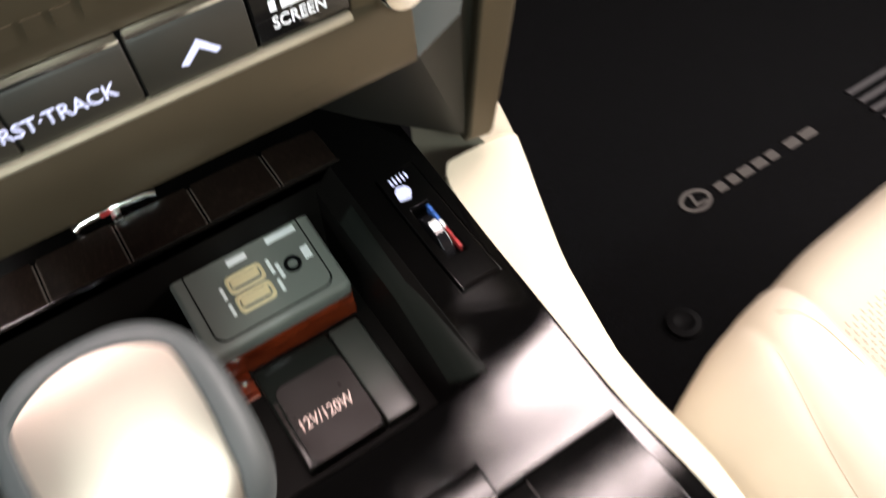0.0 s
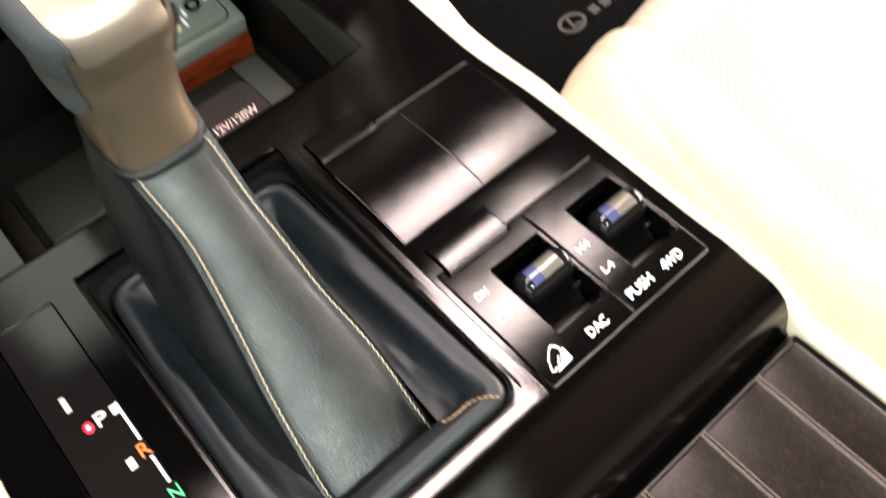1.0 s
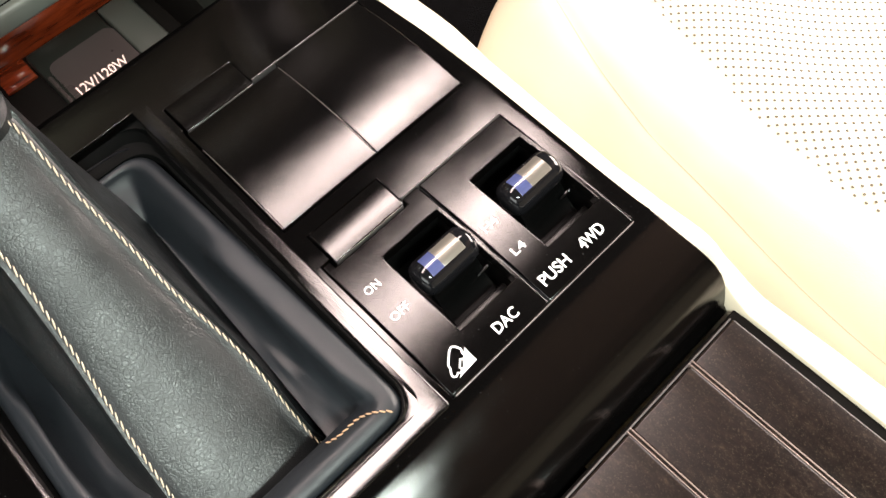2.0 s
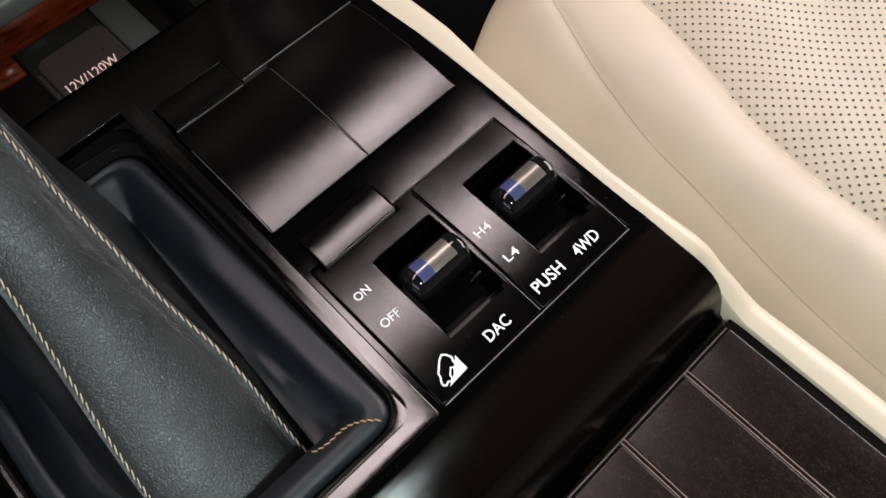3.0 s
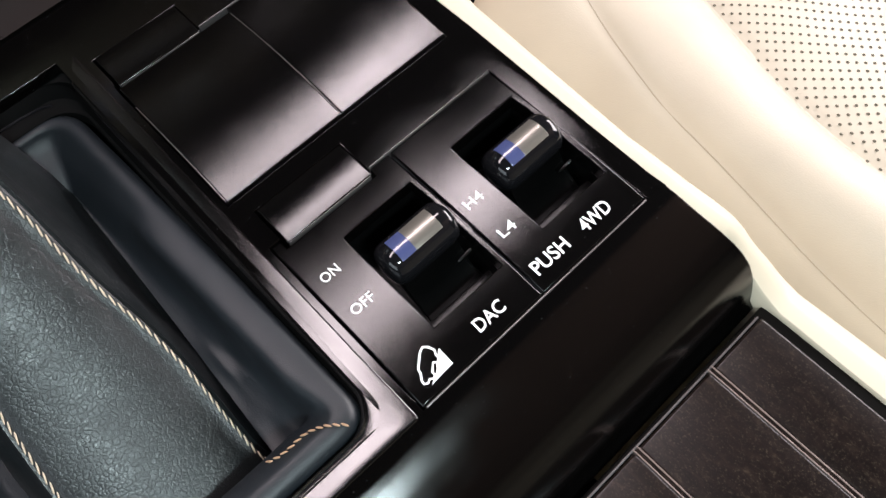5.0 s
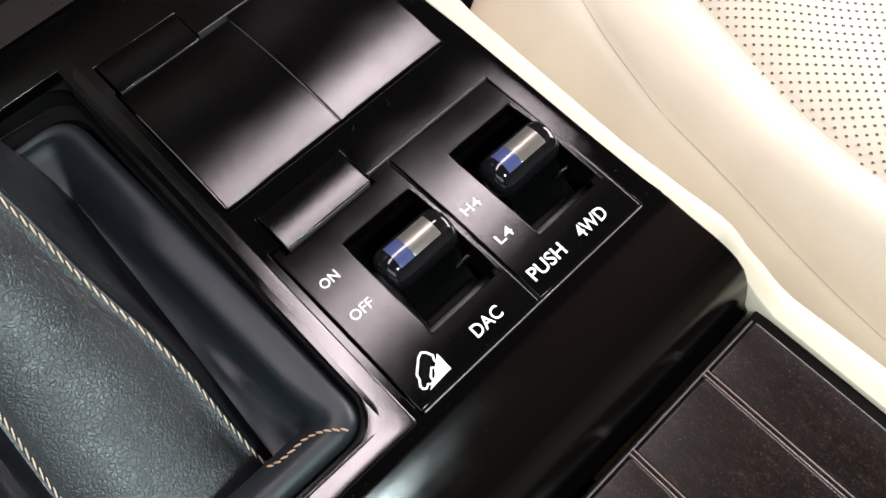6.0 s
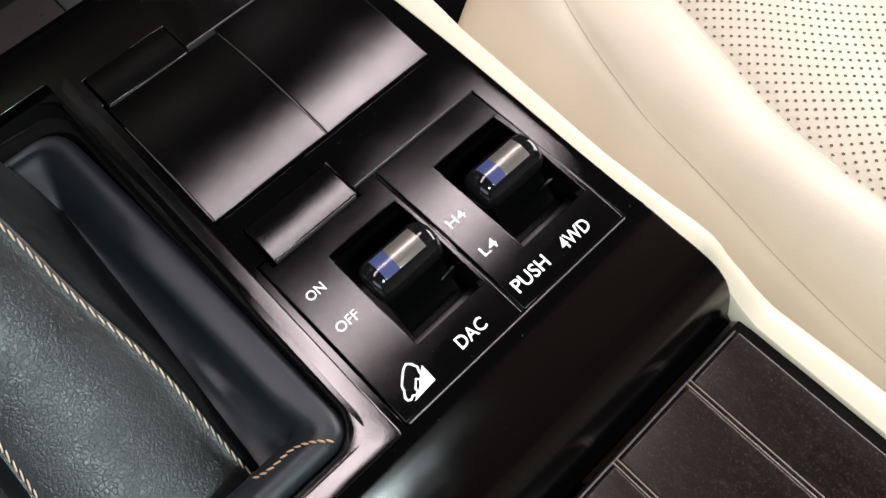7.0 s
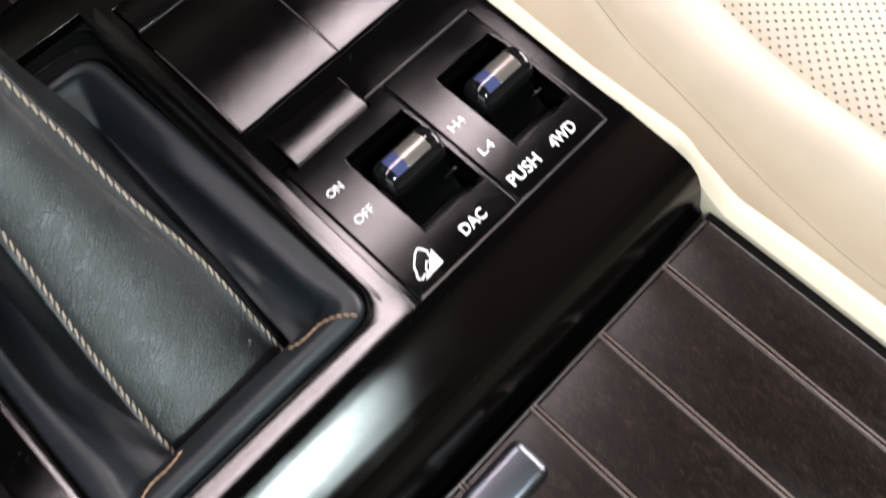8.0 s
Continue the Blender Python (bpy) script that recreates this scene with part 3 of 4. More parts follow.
def skirt_ring(row, level):
    """The pillow sags and creases a little; level runs from 0 at the frame to 1 in the valley."""
    out = []
    for p in ring_of(row):
        x, y, z = p
        inner = max(0.0, min(1.0, (level - 0.3) / 0.25))
        toward = 1.0 if x > -53 else -1.0
        side = max(0.0, min(1.0, (abs(x + 53) - 16) / 6))
        # the side panels are fuller behind a kink in their crest
        full = max(0.0, min(1.0, (38 - y) / 10)) * max(0.0, min(1.0, (y + 42) / 12)) * side
        bell = math.exp(-((level - 0.5) / 0.13) ** 2)
        x -= toward * 1.9 * full * bell
        z += 1.5 * full * bell - 1.2 * (1 - full) * side * bell * (y > -30)
        # straight sides of the crest bow gently
        x += toward * 1.4 * math.sin(math.pi * max(0.0, min(1.0, (y + 45) / 120))) * max(0.0, 1 - level / 0.5) * side * (0.6 if toward > 0 else 1.2)
        fold = inner * (0.9 * noise.noise((x * 0.05, y * 0.035, 2.0)) + 0.22 * noise.noise((x * 0.17, y * 0.13, z * 0.1)))
        x += toward * inner * (5.0 if toward < 0 else 0.4) * side * math.sin(math.pi * max(0.0, min(1.0, (y + 33) / 100)))
        floor_part = max(0.0, min(1.0, (level - 0.62) / 0.14))
        near = math.exp(-((abs(x + 53) - 27) ** 2 + (y + 14) ** 2) / 520) * floor_part
        ridged = 1 - abs(noise.noise((x * 0.11, y * 0.075, 7.0))) * 3.2
        fold += near * (1.7 * max(-0.4, ridged) + 0.4 * noise.noise((x * 0.4, y * 0.3, 2.0)))
        out.append((x, y, z + fold))
    return out


def boot_ring(row, level):
    """One section of the boot: its rear face is full between the seams, its side panels hang in slack pleats."""
    pts = ring_of(row)
    out = []
    count = len(pts)
    for k, p in enumerate(pts):
        x, y, z = p
        calm = min(1.0, level / 0.08) * min(1.0, (1 - level) / 0.12)
        if k > 84:
            u = (k - 84) / (count - 84)
            swell = 5.6 * (4 * u * (1 - u)) ** (0.6 + 0.35 * min(1.0, level / 0.25)) * (1 - level) ** 0.6
            low = max(0.0, 1 - level / 0.12)
            y -= (0.62 + 0.3 * low) * swell
            z += (0.72 - 0.5 * low) * swell
            z += 0.55 * calm * noise.noise((x * 0.035, y * 0.05, 4.0))
        elif k < 28 or 56 <= k < 84:
            u = (k - 8) / 20 if k < 28 else (83 - k) / 20
            u = max(0.0, min(1.0, u))
            toward = 1.0 if k < 28 else -1.0
            pleat = 1.5 * math.sin(2.2 * math.pi * u + 2.4 * level) * math.sin(math.pi * u)
            x += toward * (calm * (pleat + 0.8 * noise.noise((y * 0.04, z * 0.04, 9.0))) + (5.5 if toward < 0 else 0.4) * math.sin(math.pi * u) * (1 - level) ** 1.5)
        if k in (4, 5, 87):
            groove = 1.1 * min(1.0, (1 - level) / 0.05)
            x -= math.copysign(0.6, x + 53) * groove
            y += 0.55 * groove
            z -= 0.55 * groove
        out.append((x, y, z))
    return out


skirt_rings = [skirt_ring(r, i / (len(SKIRTFINE) - 1)) for i, r in enumerate(SKIRTFINE)]
boot_rings = [boot_ring(r, i / (len(BOOTFINE) - 1)) for i, r in enumerate(BOOTFINE)]
part("boot_skirt", loft(skirt_rings), SKIRT, lever, "smooth black leather pillow round the boot")
part("boot", loft(boot_rings), BOOT, lever, "black grained leather boot")


def stitch_line(path, length, gap, r, twist):
    bm = bmesh.new()
    pts = [Vector(p) for p in path]
    dist = [0.0]
    for a, b in zip(pts, pts[1:]):
        dist.append(dist[-1] + (b - a).length)

    def at(s):
        i = max(0, min(len(pts) - 2, int(np.searchsorted(dist, s)) - 1))
        f = (s - dist[i]) / max(1e-6, dist[i + 1] - dist[i])
        return pts[i].lerp(pts[i + 1], f), (pts[i + 1] - pts[i]).normalized()

    s = length / 2
    while s < dist[-1]:
        p, way = at(s)
        side = way.cross(Vector((0, 0, 1))).normalized()
        way2 = (way + twist * side).normalized()
        q = way2.to_track_quat("X", "Z").to_matrix().to_4x4()
        bmesh.ops.create_uvsphere(bm, u_segments=8, v_segments=5, radius=1, matrix=Matrix.Translation(p) @ q @ Matrix.Diagonal((length * 0.52, r, r, 1)))
        s += length + gap
    return bm


def seam(k, lift, out=0.0, first=0):
    """A line up one rear corner of the boot, raised off the leather and moved a little round the corner."""
    path = []
    for ring in boot_rings[first:]:
        p = Vector(ring[k])
        away = (p - Vector((-53, p.y + 22, p.z - 22))).normalized()
        path.append(p + away * lift + Vector((math.copysign(out, p.x + 53), 0, 0)))
    return path


for k in (2, 89):
    part("stitching", stitch_line(seam(k, 0.2), 3.3, -0.55, 0.24, 0.26), THREAD, lever, "cream stitching along the boot seam")
boot_part = bpy.data.objects["boot_skirt"]
boot_tree = BVHTree.FromPolygons([tuple(v.co / MM) for v in boot_part.data.vertices], [tuple(p.vertices) for p in boot_part.data.polygons])


TAIL = smooth_table([(-34.4, -40.6), (-31.5, -41.8), (-28.7, -42.2), (-26.0, -42.1), (-23.5, -42.3), (-20.9, -43.4), (-18.7, -44.9), (-16.7, -46.5), (-14.7, -48.2)], 44)
for side in (1, -1):
    tail = []
    for x, y in TAIL:
        hit = boot_tree.ray_cast(Vector((x if side > 0 else -106 - x, y, 9)), Vector((0, 0, -1)))[0]
        if hit is not None:
            tail.append(hit + Vector((0, 0, 0.42)))
    part("stitching", stitch_line(tail, 2.1, -0.1, 0.3, 0.3), BROWNTHREAD, lever, "tan stitching over the boot corner")

KNOBROWS = [
    # cx    cy    a     b    n    z    tilt
    (-52.0, 77.0, 15.4, 18.0, 3.4, 57.0, 0.10),
    (-51.5, 79.0, 15.2, 17.5, 3.2, 66.0, 0.12),
    (-51.0, 80.5, 15.6, 17.0, 3.0, 76.0, 0.18),
    (-50.5, 82.0, 17.6, 18.0, 2.8, 86.0, 0.30),
    (-48.4, 82.5, 19.3, 18.3, 2.8, 96.0, 0.42),
    (-47.4, 83.0, 21.5, 19.8, 2.8, 104.0, 0.50),
    (-47.4, 83.0, 22.1, 20.3, 2.8, 111.0, 0.56),
    (-47.4, 83.0, 21.3, 19.6, 2.8, 116.0, 0.58),
    (-47.4, 83.0, 18.7, 17.3, 2.7, 119.0, 0.60),
    (-47.4, 83.0, 12.7, 11.8, 2.5, 120.4, 0.60),
    (-47.4, 83.0, 6.0, 6.0, 2.2, 121.0, 0.60),
    (-47.4, 83.0, 0.1, 0.1, 2.0, 121.2, 0.60),
]
KNOBFINE = smooth_table(KNOBROWS, 132)
COUNT = 144
knob_rings = [squircle(*r[:4], r[4], r[5], COUNT, r[6]) for r in KNOBFINE]


def knob_piece(zone, grow):
    bm = bmesh.new()
    vs = {}

    def vert(i, k):
        k %= COUNT
        if (i, k) not in vs:
            p = Vector(knob_rings[i][k])
            c = Vector((-50, 84, min(p.z, 100)))
            vs[i, k] = bm.verts.new(p + (p - c).normalized() * grow)
        return vs[i, k]

    for i in range(len(knob_rings) - 1):
        for k in range(COUNT):
            mid = (Vector(knob_rings[i][k]) + Vector(knob_rings[i + 1][(k + 1) % COUNT])) / 2
            if knob_zone(KNOBFINE[i][5], mid) == zone:
                bm.faces.new((vert(i, k), vert(i, k + 1), vert(i + 1, k + 1), vert(i + 1, k)))
    for _ in range(14):
        for v in bm.verts:
            ends = [e.other_vert(v).co for e in v.link_edges if e.is_boundary]
            if len(ends) == 2 and 62 < v.co.z:
                v.co = v.co.lerp((ends[0] + ends[1]) / 2, 0.5)
    rim = [e for e in bm.edges if e.is_boundary]
    out = bmesh.ops.extrude_edge_only(bm, edges=rim)
    for v in [g for g in out["geom"] if isinstance(g, bmesh.types.BMVert)]:
        v.co += (Vector((-50.5, 83, 90)) - v.co).normalized() * 1.8
    return bm


def knob_zone(level, p):
    dx = abs(p.x + 47.4)
    wide = float(np.interp(p.y, [60, 64, 70, 85, 98], [10, 13.0, 15.4, 16.6, 15.4]))
    if p.y < 98.6 - 0.02 * dx * dx and dx < wide and level > 107.0 + 0.25 * (12 - min(dx, 12)):
        return "insert"
    low = float(np.interp(p.y, [60, 66, 84, 105], [87, 82, 78, 78]))
    if p.z < low or (dx < 16.0 and p.y < 72 and level < 112):
        return "neck"
    return "leather"


part("knob_neck", knob_piece("neck", 0.0), BRONZE, lever, "bronze lacquered lower knob")
part("knob_insert", knob_piece("insert", 0.2), SILVER, lever, "satin silver knob face")
part("knob_leather", knob_piece("leather", 1.2), KNOBLEATHER, lever, "grey leather knob sides")
part("collar", loft([squircle(-52, 76.6, 14.6, 17.8, 3.5, 57.5, 48, 0.12), squircle(-52, 76.8, 16.2, 19.2, 3.4, 58.2, 48, 0.12), squircle(-52, 77.2, 16.3, 19.3, 3.4, 60.6, 48, 0.12), squircle(-52, 77.4, 15.2, 18.0, 3.4, 61.4, 48, 0.12)]), BOOT, lever)

# ---- switch panel ----
def plate_z(y):
    return 1.0 - 0.0014 * (y + 30) ** 2


switches = thing("switch_panel", (39, -28, -6), "satin black switch panel with two rocker switches in the console", "switch panel")
for x0, x1, holes in ((0.0, 39.95, [(15.0, 38.4, -44.4, -10.6), (2.9, 33.4, -2.6, 3)]), (40.75, 78.2, [(53.0, 76.4, -44.4, -10.6)])):
    xs = sorted({x0, x1} | {v for h in holes for v in h[:2]})
    ys = sorted({-56.6, 0.2} | {h[2] for h in holes} | {h[3] for h in holes if h[3] < 0} | {-52.0, -48.0, -40.0, -34.0, -28.0, -22.0, -16.0, -6.0})
    part("panel_plate", panel(xs, ys, holes, lambda x, y: plate_z(y), 5), SATIN, switches, bevel=0.35)
part("centre_rib", box(40.1, 40.6, -56.2, -1.5, -4, -0.1, 0.15), GLOSS, switches)
# the panel's edge highlights are put in as pale strips
part("rear_edge", box(0.6, 78.0, -57.45, -57.0, -4, 0.30, 0.12), GLINT, switches, "fine strip laid along an edge for its glint")
part("front_edge", box(33.6, 78.4, 0.35, 0.7, -4, 0.25, 0.1), GLINT, switches, "fine strip laid along an edge for its glint")
ARM = [(-15.0, -16.5), (-17.0, -9), (-20.4, -2.0), (-24.0, 1.5), (-29.5, 0.0), (-31.0, -4), (-34.0, -8.5), (-39, -11.0), (-42.5, -12.5), (-42.5, -16.5)]
for x0, x1 in ((15.0, 38.4), (53.0, 76.4)):
    rocker = thing("rocker_switch", ((x0 + x1) / 2, -27, -16), "gloss black rocker switch with grey roller and blue window", "switch", "switches in the panel")
    part("well", panel([x0 - 0.3, x1 + 0.3], [-44.7, -10.3], [], lambda x, y: -17, -16.4), WELL, rocker)
    part("well_ledge", box(x0 + 0.6, x1 - 0.6, -44.0, -40.2, -17, -7.5, 0.6), WELL, rocker)
    part("hinge_pin", tube([(x1 - 5.0, -33.6, -6.6), (x1 - 2.6, -33.6, -6.2), (x1 - 0.4, -33.6, -6.0)], 0.8, 10), ROCKERBODY, rocker, "grey hinge pin beside the rocker")
    part("body", profile_bar(ARM, x0 + 3.0, x1 - 2.2, 0.8), ROCKERBODY, rocker)
    bm = loft([[(x, -25.2 + r * math.cos(t), 0.9 + r * math.sin(t)) for t in (2 * math.pi * k / 28 for k in range(28))] for x, r in ((x0 + 1.3, 2.0), (x0 + 1.5, 3.9), (x0 + 2.2, 5.2), (x0 + 3.4, 6.0), (x0 + 4.8, 6.2), (x1 - 4.0, 6.2), (x1 - 2.2, 6.0), (x1 - 1.0, 5.2), (x1 - 0.3, 3.9), (x1 - 0.1, 2.0))], True, (True, True))
    part("roller", bm, GLOSS, rocker, "gloss black roller")
    for nm, a, b, mt in (("roller_face", x0 + 9.6, x1 - 5.0, ROLLER), ("blue_window", x0 + 5.0, x0 + 9.55, BLUE)):
        arc = [radians(d) for d in (56, 66, 74, 82, 90, 98, 106, 114, 122)]
        strip = [(-25.2 - 6.5 * math.cos(t), 0.9 + 6.5 * math.sin(t)) for t in arc] + [(-25.2 - 5.2 * math.cos(t), 0.9 + 5.2 * math.sin(t)) for t in reversed(arc)]
        strip = [(-50.4 - y, z) for y, z in strip]
        part(nm, profile_bar(strip, a, b, 0.12), mt, rocker)
for word, x0, x1, y, h in (("ON", 3.4, 8.8, -17.4, 2.9), ("OFF", 3.3, 10.0, -29.2, 2.9), ("DAC", 22.2, 31.2, -53.2, 3.6), ("PUSH", 42.9, 54.6, -52.8, 3.9), ("4WD", 60.0, 70.0, -53.0, 3.9), ("H4", 43.2, 48.8, -27.8, 2.9), ("L4", 43.8, 48.8, -39.6, 2.9)):
    part("lettering", letters(word, x0, x1, y, h, 0, 0.1, plate_z, 0.11 if h > 3.2 else 0.05), PRINT, switches, "white printed lettering")
wedge = [(5.0, -54.3), (6.6, -54.2), (8.4, -54.1), (10.2, -54.0), (12.2, -53.9), (12.25, -51.4), (12.3, -48.9), (11.2, -49.75), (10.5, -50.1), (10.1, -51.2), (9.2, -51.3), (8.4, -52.3), (7.5, -52.9), (6.6, -53.4)]
bm = bmesh.new()
bm.faces.new([bm.verts.new((x, y, plate_z(y) + 0.14)) for x, y in wedge])
part("slope_symbol", bm, PRINT, switches, "white printed slope", smooth=False)
car = [(8.2, -46.7), (9.6, -46.1), (10.6, -47.0), (11.2, -48.6), (10.7, -49.6), (10.6, -50.7), (9.6, -51.2), (8.9, -50.5), (7.2, -52.1), (7.2, -53.0), (6.3, -53.5), (5.6, -52.9), (4.7, -53.4), (3.9, -52.9), (3.9, -52.0), (4.9, -50.6), (5.2, -49.4)]
rows = []
for k, p in enumerate(car):
    before, after = Vector(car[k - 1]), Vector(car[(k + 1) % len(car)])
    way = ((Vector(p) - before).normalized() + (after - Vector(p)).normalized()).normalized()
    rows.append([(p[0] + s * way.y * 0.28, p[1] - s * way.x * 0.28, plate_z(p[1]) + 0.14) for s in (-1, 1)])
bm = loft([[r[0] for r in rows], [r[1] for r in rows]])
part("car_symbol", bm, PRINT, switches, "white printed outline of a vehicle on a slope", smooth=False)

# ---- blank covers in front of the switches ----


def dome(y0, y1, high):
    def zf(x, y):
        u = (y - (y0 + y1) / 2 + (2.5 if high > 1 else 0.0)) / ((y1 - y0) / 2)
        return 0.8 + high * (1 - u * u)
    return zf


def cover(name, x0, x1, y0, y1, high, label, notch=None):
    c = thing(name, ((x0 + x1) / 2, (y0 + y1) / 2, -5), label, "cover", "covers on the console")
    skip = [notch] if notch else []
    xs = sorted({x0, x1} | ({notch[0], notch[1]} if notch else set()) - ({notch[0]} if notch and notch[0] <= x0 else set()))
    ys = sorted(set(spread(y0, y1, 2.2)))
    if high < 1:
        # highlight of the tab's rear edge, painted in as a pale strip
        part("edge_line", box(x0 + 0.3, x1 - 0.3, y0 - 0.14, y0 + 0.02, -3, 0.6, 0.05, 1), GLINT, c, "fine strip laid along an edge for its glint")
    part("shell", panel(xs, ys, skip, dome(y0 if high < 1 else 18.2, y1 if high < 1 else 71.6, high), 6), COVER, c, bevel=0.35)
    return c


left_cover = cover("storage_cover", -0.1, 39.05, 18.1, 69.6, 2.2, "domed satin black cover beside its twin")
right_cover = cover("storage_cover", 39.4, 78.0, 18.1, 71.6, 2.2, "domed satin black cover beside its twin")
# highlights on the cover edges are set in as pale strips and beads
part("front_glint", box(29.6, 78.2, 71.8, 72.1, -3, 0.5, 0.1), GLINT, right_cover, "fine pale strip for the glint on the front edge")
part("side_bead", tube([(39.22, y, dome(18.2, 71.6, 2.2)(0, y) - 0.5) for y in spread(18.6, 69, 4)], 0.13, 6), GLINT, right_cover, "fine pale bead for the glint between the covers")
cover("release_button", 4.0, 32.4, -1.9, 11.2, 0.45, "narrow satin black release tab behind the covers")
cover("release_button", 0.8, 28.7, 70.1, 83.5, 0.4, "narrow satin black release tab before the covers")

part("edge_bead", tube([(-0.15, y, dome(18.2, 71.6, 2.2)(0, y) - 0.5) for y in spread(18.8, 60, 4)], 0.2, 6), GLINT, left_cover, "fine pale bead for the glint on the side edge")

# ---- gear position display ----
gate = thing("shift_indicator", (-120, 30, -4), "gloss black gear indicator strip with coloured letters", "indicator")
part("window", box(-131, -109, -29.5, 87.2, -6, -0.3, 0.1, 1), PIANO, gate, "gloss black window")
part("lock_release", box(-124.0, -122.2, 44.5, 51.0, -0.5, 0.0, 0.2), PINK, gate, "small pale lock release slot")
part("led", loft([squircle(-121.0, 35.3, 1.7, 2.1, 2, -0.5, 20), squircle(-121.0, 35.3, 1.7, 2.1, 2, -0.1, 20), squircle(-121.0, 35.3, 1.1, 1.4, 2, 0.05, 20)], True, (False, True)), LED, gate, "glowing red lamp")
part("led_core", loft([squircle(-121.0, 35.3, 0.8, 1.0, 2, 0.0, 16), squircle(-121.0, 35.3, 0.6, 0.8, 2, 0.14, 16)], True, (False, True)), LEDCORE, gate, "bright centre of the red lamp")
part("lettering", letters("P", -118.2, -114.2, 33.0, 5.0, -0.28), PRINT, gate, "white letter")
part("gate_line", box(-112.6, -110.6, 33.6, 37.0, -0.4, -0.1), PRINT, gate, "white line")
part("gate_line", box(-110.6, -109.6, 20.5, 37.0, -0.4, -0.1), PRINT, gate, "white line")
part("gate_line", box(-110.6, -109.6, 2.0, 13.0, -0.4, -0.1), PRINT, gate, "white line")
part("lettering", letters("R", -112.6, -108.9, 14.0, 5.2, -0.28), ORANGE, gate, "orange letter")
part("lettering", letters("N", -112.0, -108.6, -5.0, 5.2, -0.28), GREEN, gate, "green letter")
part("pale_mark", box(-117.4, -115.0, 13.0, 17.0, -0.4, -0.15), PINK, gate, "pale mark")

# ---- front tray ----
tray = thing("front_tray", (-35, 170, -46), "deep black tray in the console before the gear lever", "tray")
rings = [[(-119.0, 108.6, 0.95), (52.0, 108.6, 1.7), (52.0, 226.0, 8), (-119.0, 226.0, 8)],
         [(-118.0, 109.2, 0.0), (51.0, 109.2, 0.6), (50.0, 226.0, 6), (-118.0, 226.0, 6)],
         [(-117.0, 112.5, -10), (43.0, 113.0, -8), (43.0, 226.0, -2), (-117.0, 226.0, -2)],
         [(-115.0, 116.0, -46), (41.0, 116.0, -46), (41.0, 226.0, -46), (-115.0, 226.0, -46)]]
part("liner", loft(rings, True, (False, True)), DARK, tray, "soft black tray lining")
bm = loft([[(52.2, 109.4, 1.6), (49.4, 110.0, 1.0), (46.0, 112.2, -1.5), (42.6, 116.0, -6.5), (40.6, 119.0, -10.5)], [(52.4, 112.0, 1.8), (49.6, 113.0, 1.2), (46.4, 115.0, -1.2), (43.2, 118.0, -6.0), (41.0, 120.6, -10.2)],
           [(52.6, 160.0, 2.6), (50.4, 160.0, 2.0), (47.6, 160.0, 0.2), (44.8, 160.0, -2.6), (42.9, 160.0, -5.0)], [(52.6, 204.0, 5.6), (50.4, 204.0, 5.0), (47.6, 204.0, 3.0), (44.8, 204.0, 0.0), (42.9, 204.0, -2.6)]], False)
part("side_ledge", bm, LIDGREY, tray, "satin black sloping ledge of the tray")
for cx, sx in ((-119.0, 1), (52.0, -1)):
    bm = bmesh.new()
    r = 7.0
    arc = [(cx + sx * r * (1 - math.cos(t)), 108.6 + r * (1 - math.sin(t))) for t in (radians(90 * k / 8) for k in range(9))]
    pts = [(cx, 108.6)] + arc
    low = [bm.verts.new((x, y, -5)) for x, y in pts]
    high = [bm.verts.new((x, y, roll(cx, 108.6) - 0.02)) for x, y in pts]
    for k in range(len(pts)):
        bm.faces.new((low[k], low[(k + 1) % len(pts)], high[(k + 1) % len(pts)], high[k]))
    bm.faces.new(high)
    part("corner_fillet", bm, TOPBLACK, tray, "rounded corner of the tray opening")
socket = thing("power_socket_lid", (0, 158, -46), "dark grey hinged lid over a power socket in the tray", "lid")
part("lid", box(-18, 17.4, 132, 184, -46, -39.6, 1.4, 3), LIDGREY, socket, "dark grey hinged lid")
# browner than the lid to paint in the lamp's reflection
part("thumb_plate", loft([rounded(-14.5, 17.2, 132.2, 171, r, z) for r, z in ((5.5, -41), (5.5, -39.2), (5.0, -38.8), (4.4, -38.6))], True, (False, True)), LIDWARM, socket, "thumb plate with rounded corners and the lamp's warm sheen in its colour")
part("side_rib", box(-17.2, -15.4, 133, 166, -41, -38.9, 0.5, 2), LIDWARM, socket)
part("lettering", letters("12V/120W", -11.8, 12.0, 147.4, 5.4, -38.7), PINK, socket, "pale lettering")
block = thing("tray_block", (27, 158, -46), "dark grey block beside the socket lid in the tray", "block")
part("body", box(18.2, 33.0, 132, 184, -46, -40.2, 1.2, 3), BLOCKGREY, block)
part("lid", box(-99, -62, 146, 189, -46, -39.5, 1.5, 3), LIDGREY, tray, "dark grey square lid")
part("side_rail", box(-112, -102, 142, 189, -46, -41, 1.0, 2), DARK, tray)
redwall = thing("tray_front_wall", (5, 192, -46), "red lacquered wood strip under the socket panel", "trim")
part("face", box(-33, 36, 189.6, 193, -46, -21, 0.8), REDWOOD, redwall)
part("foot_strip", box(-33, -18.8, 176, 189.4, -46, -44, 0.6), REDWOOD, redwall, "red lacquered wood foot beside the socket lid")

usb = thing("usb_panel", (3, 210, -24), "grey socket panel with two stacked ports and a round jack", "socket panel")
TILT_USB = Matrix.Translation((3, 187, -20)) @ Matrix.Rotation(radians(11), 4, "X")


def usb_part(name, bm, mat, label="", bevel=0.0):
    bm.transform(TILT_USB)
    return part(name, bm, mat, usb, label, bevel=bevel)


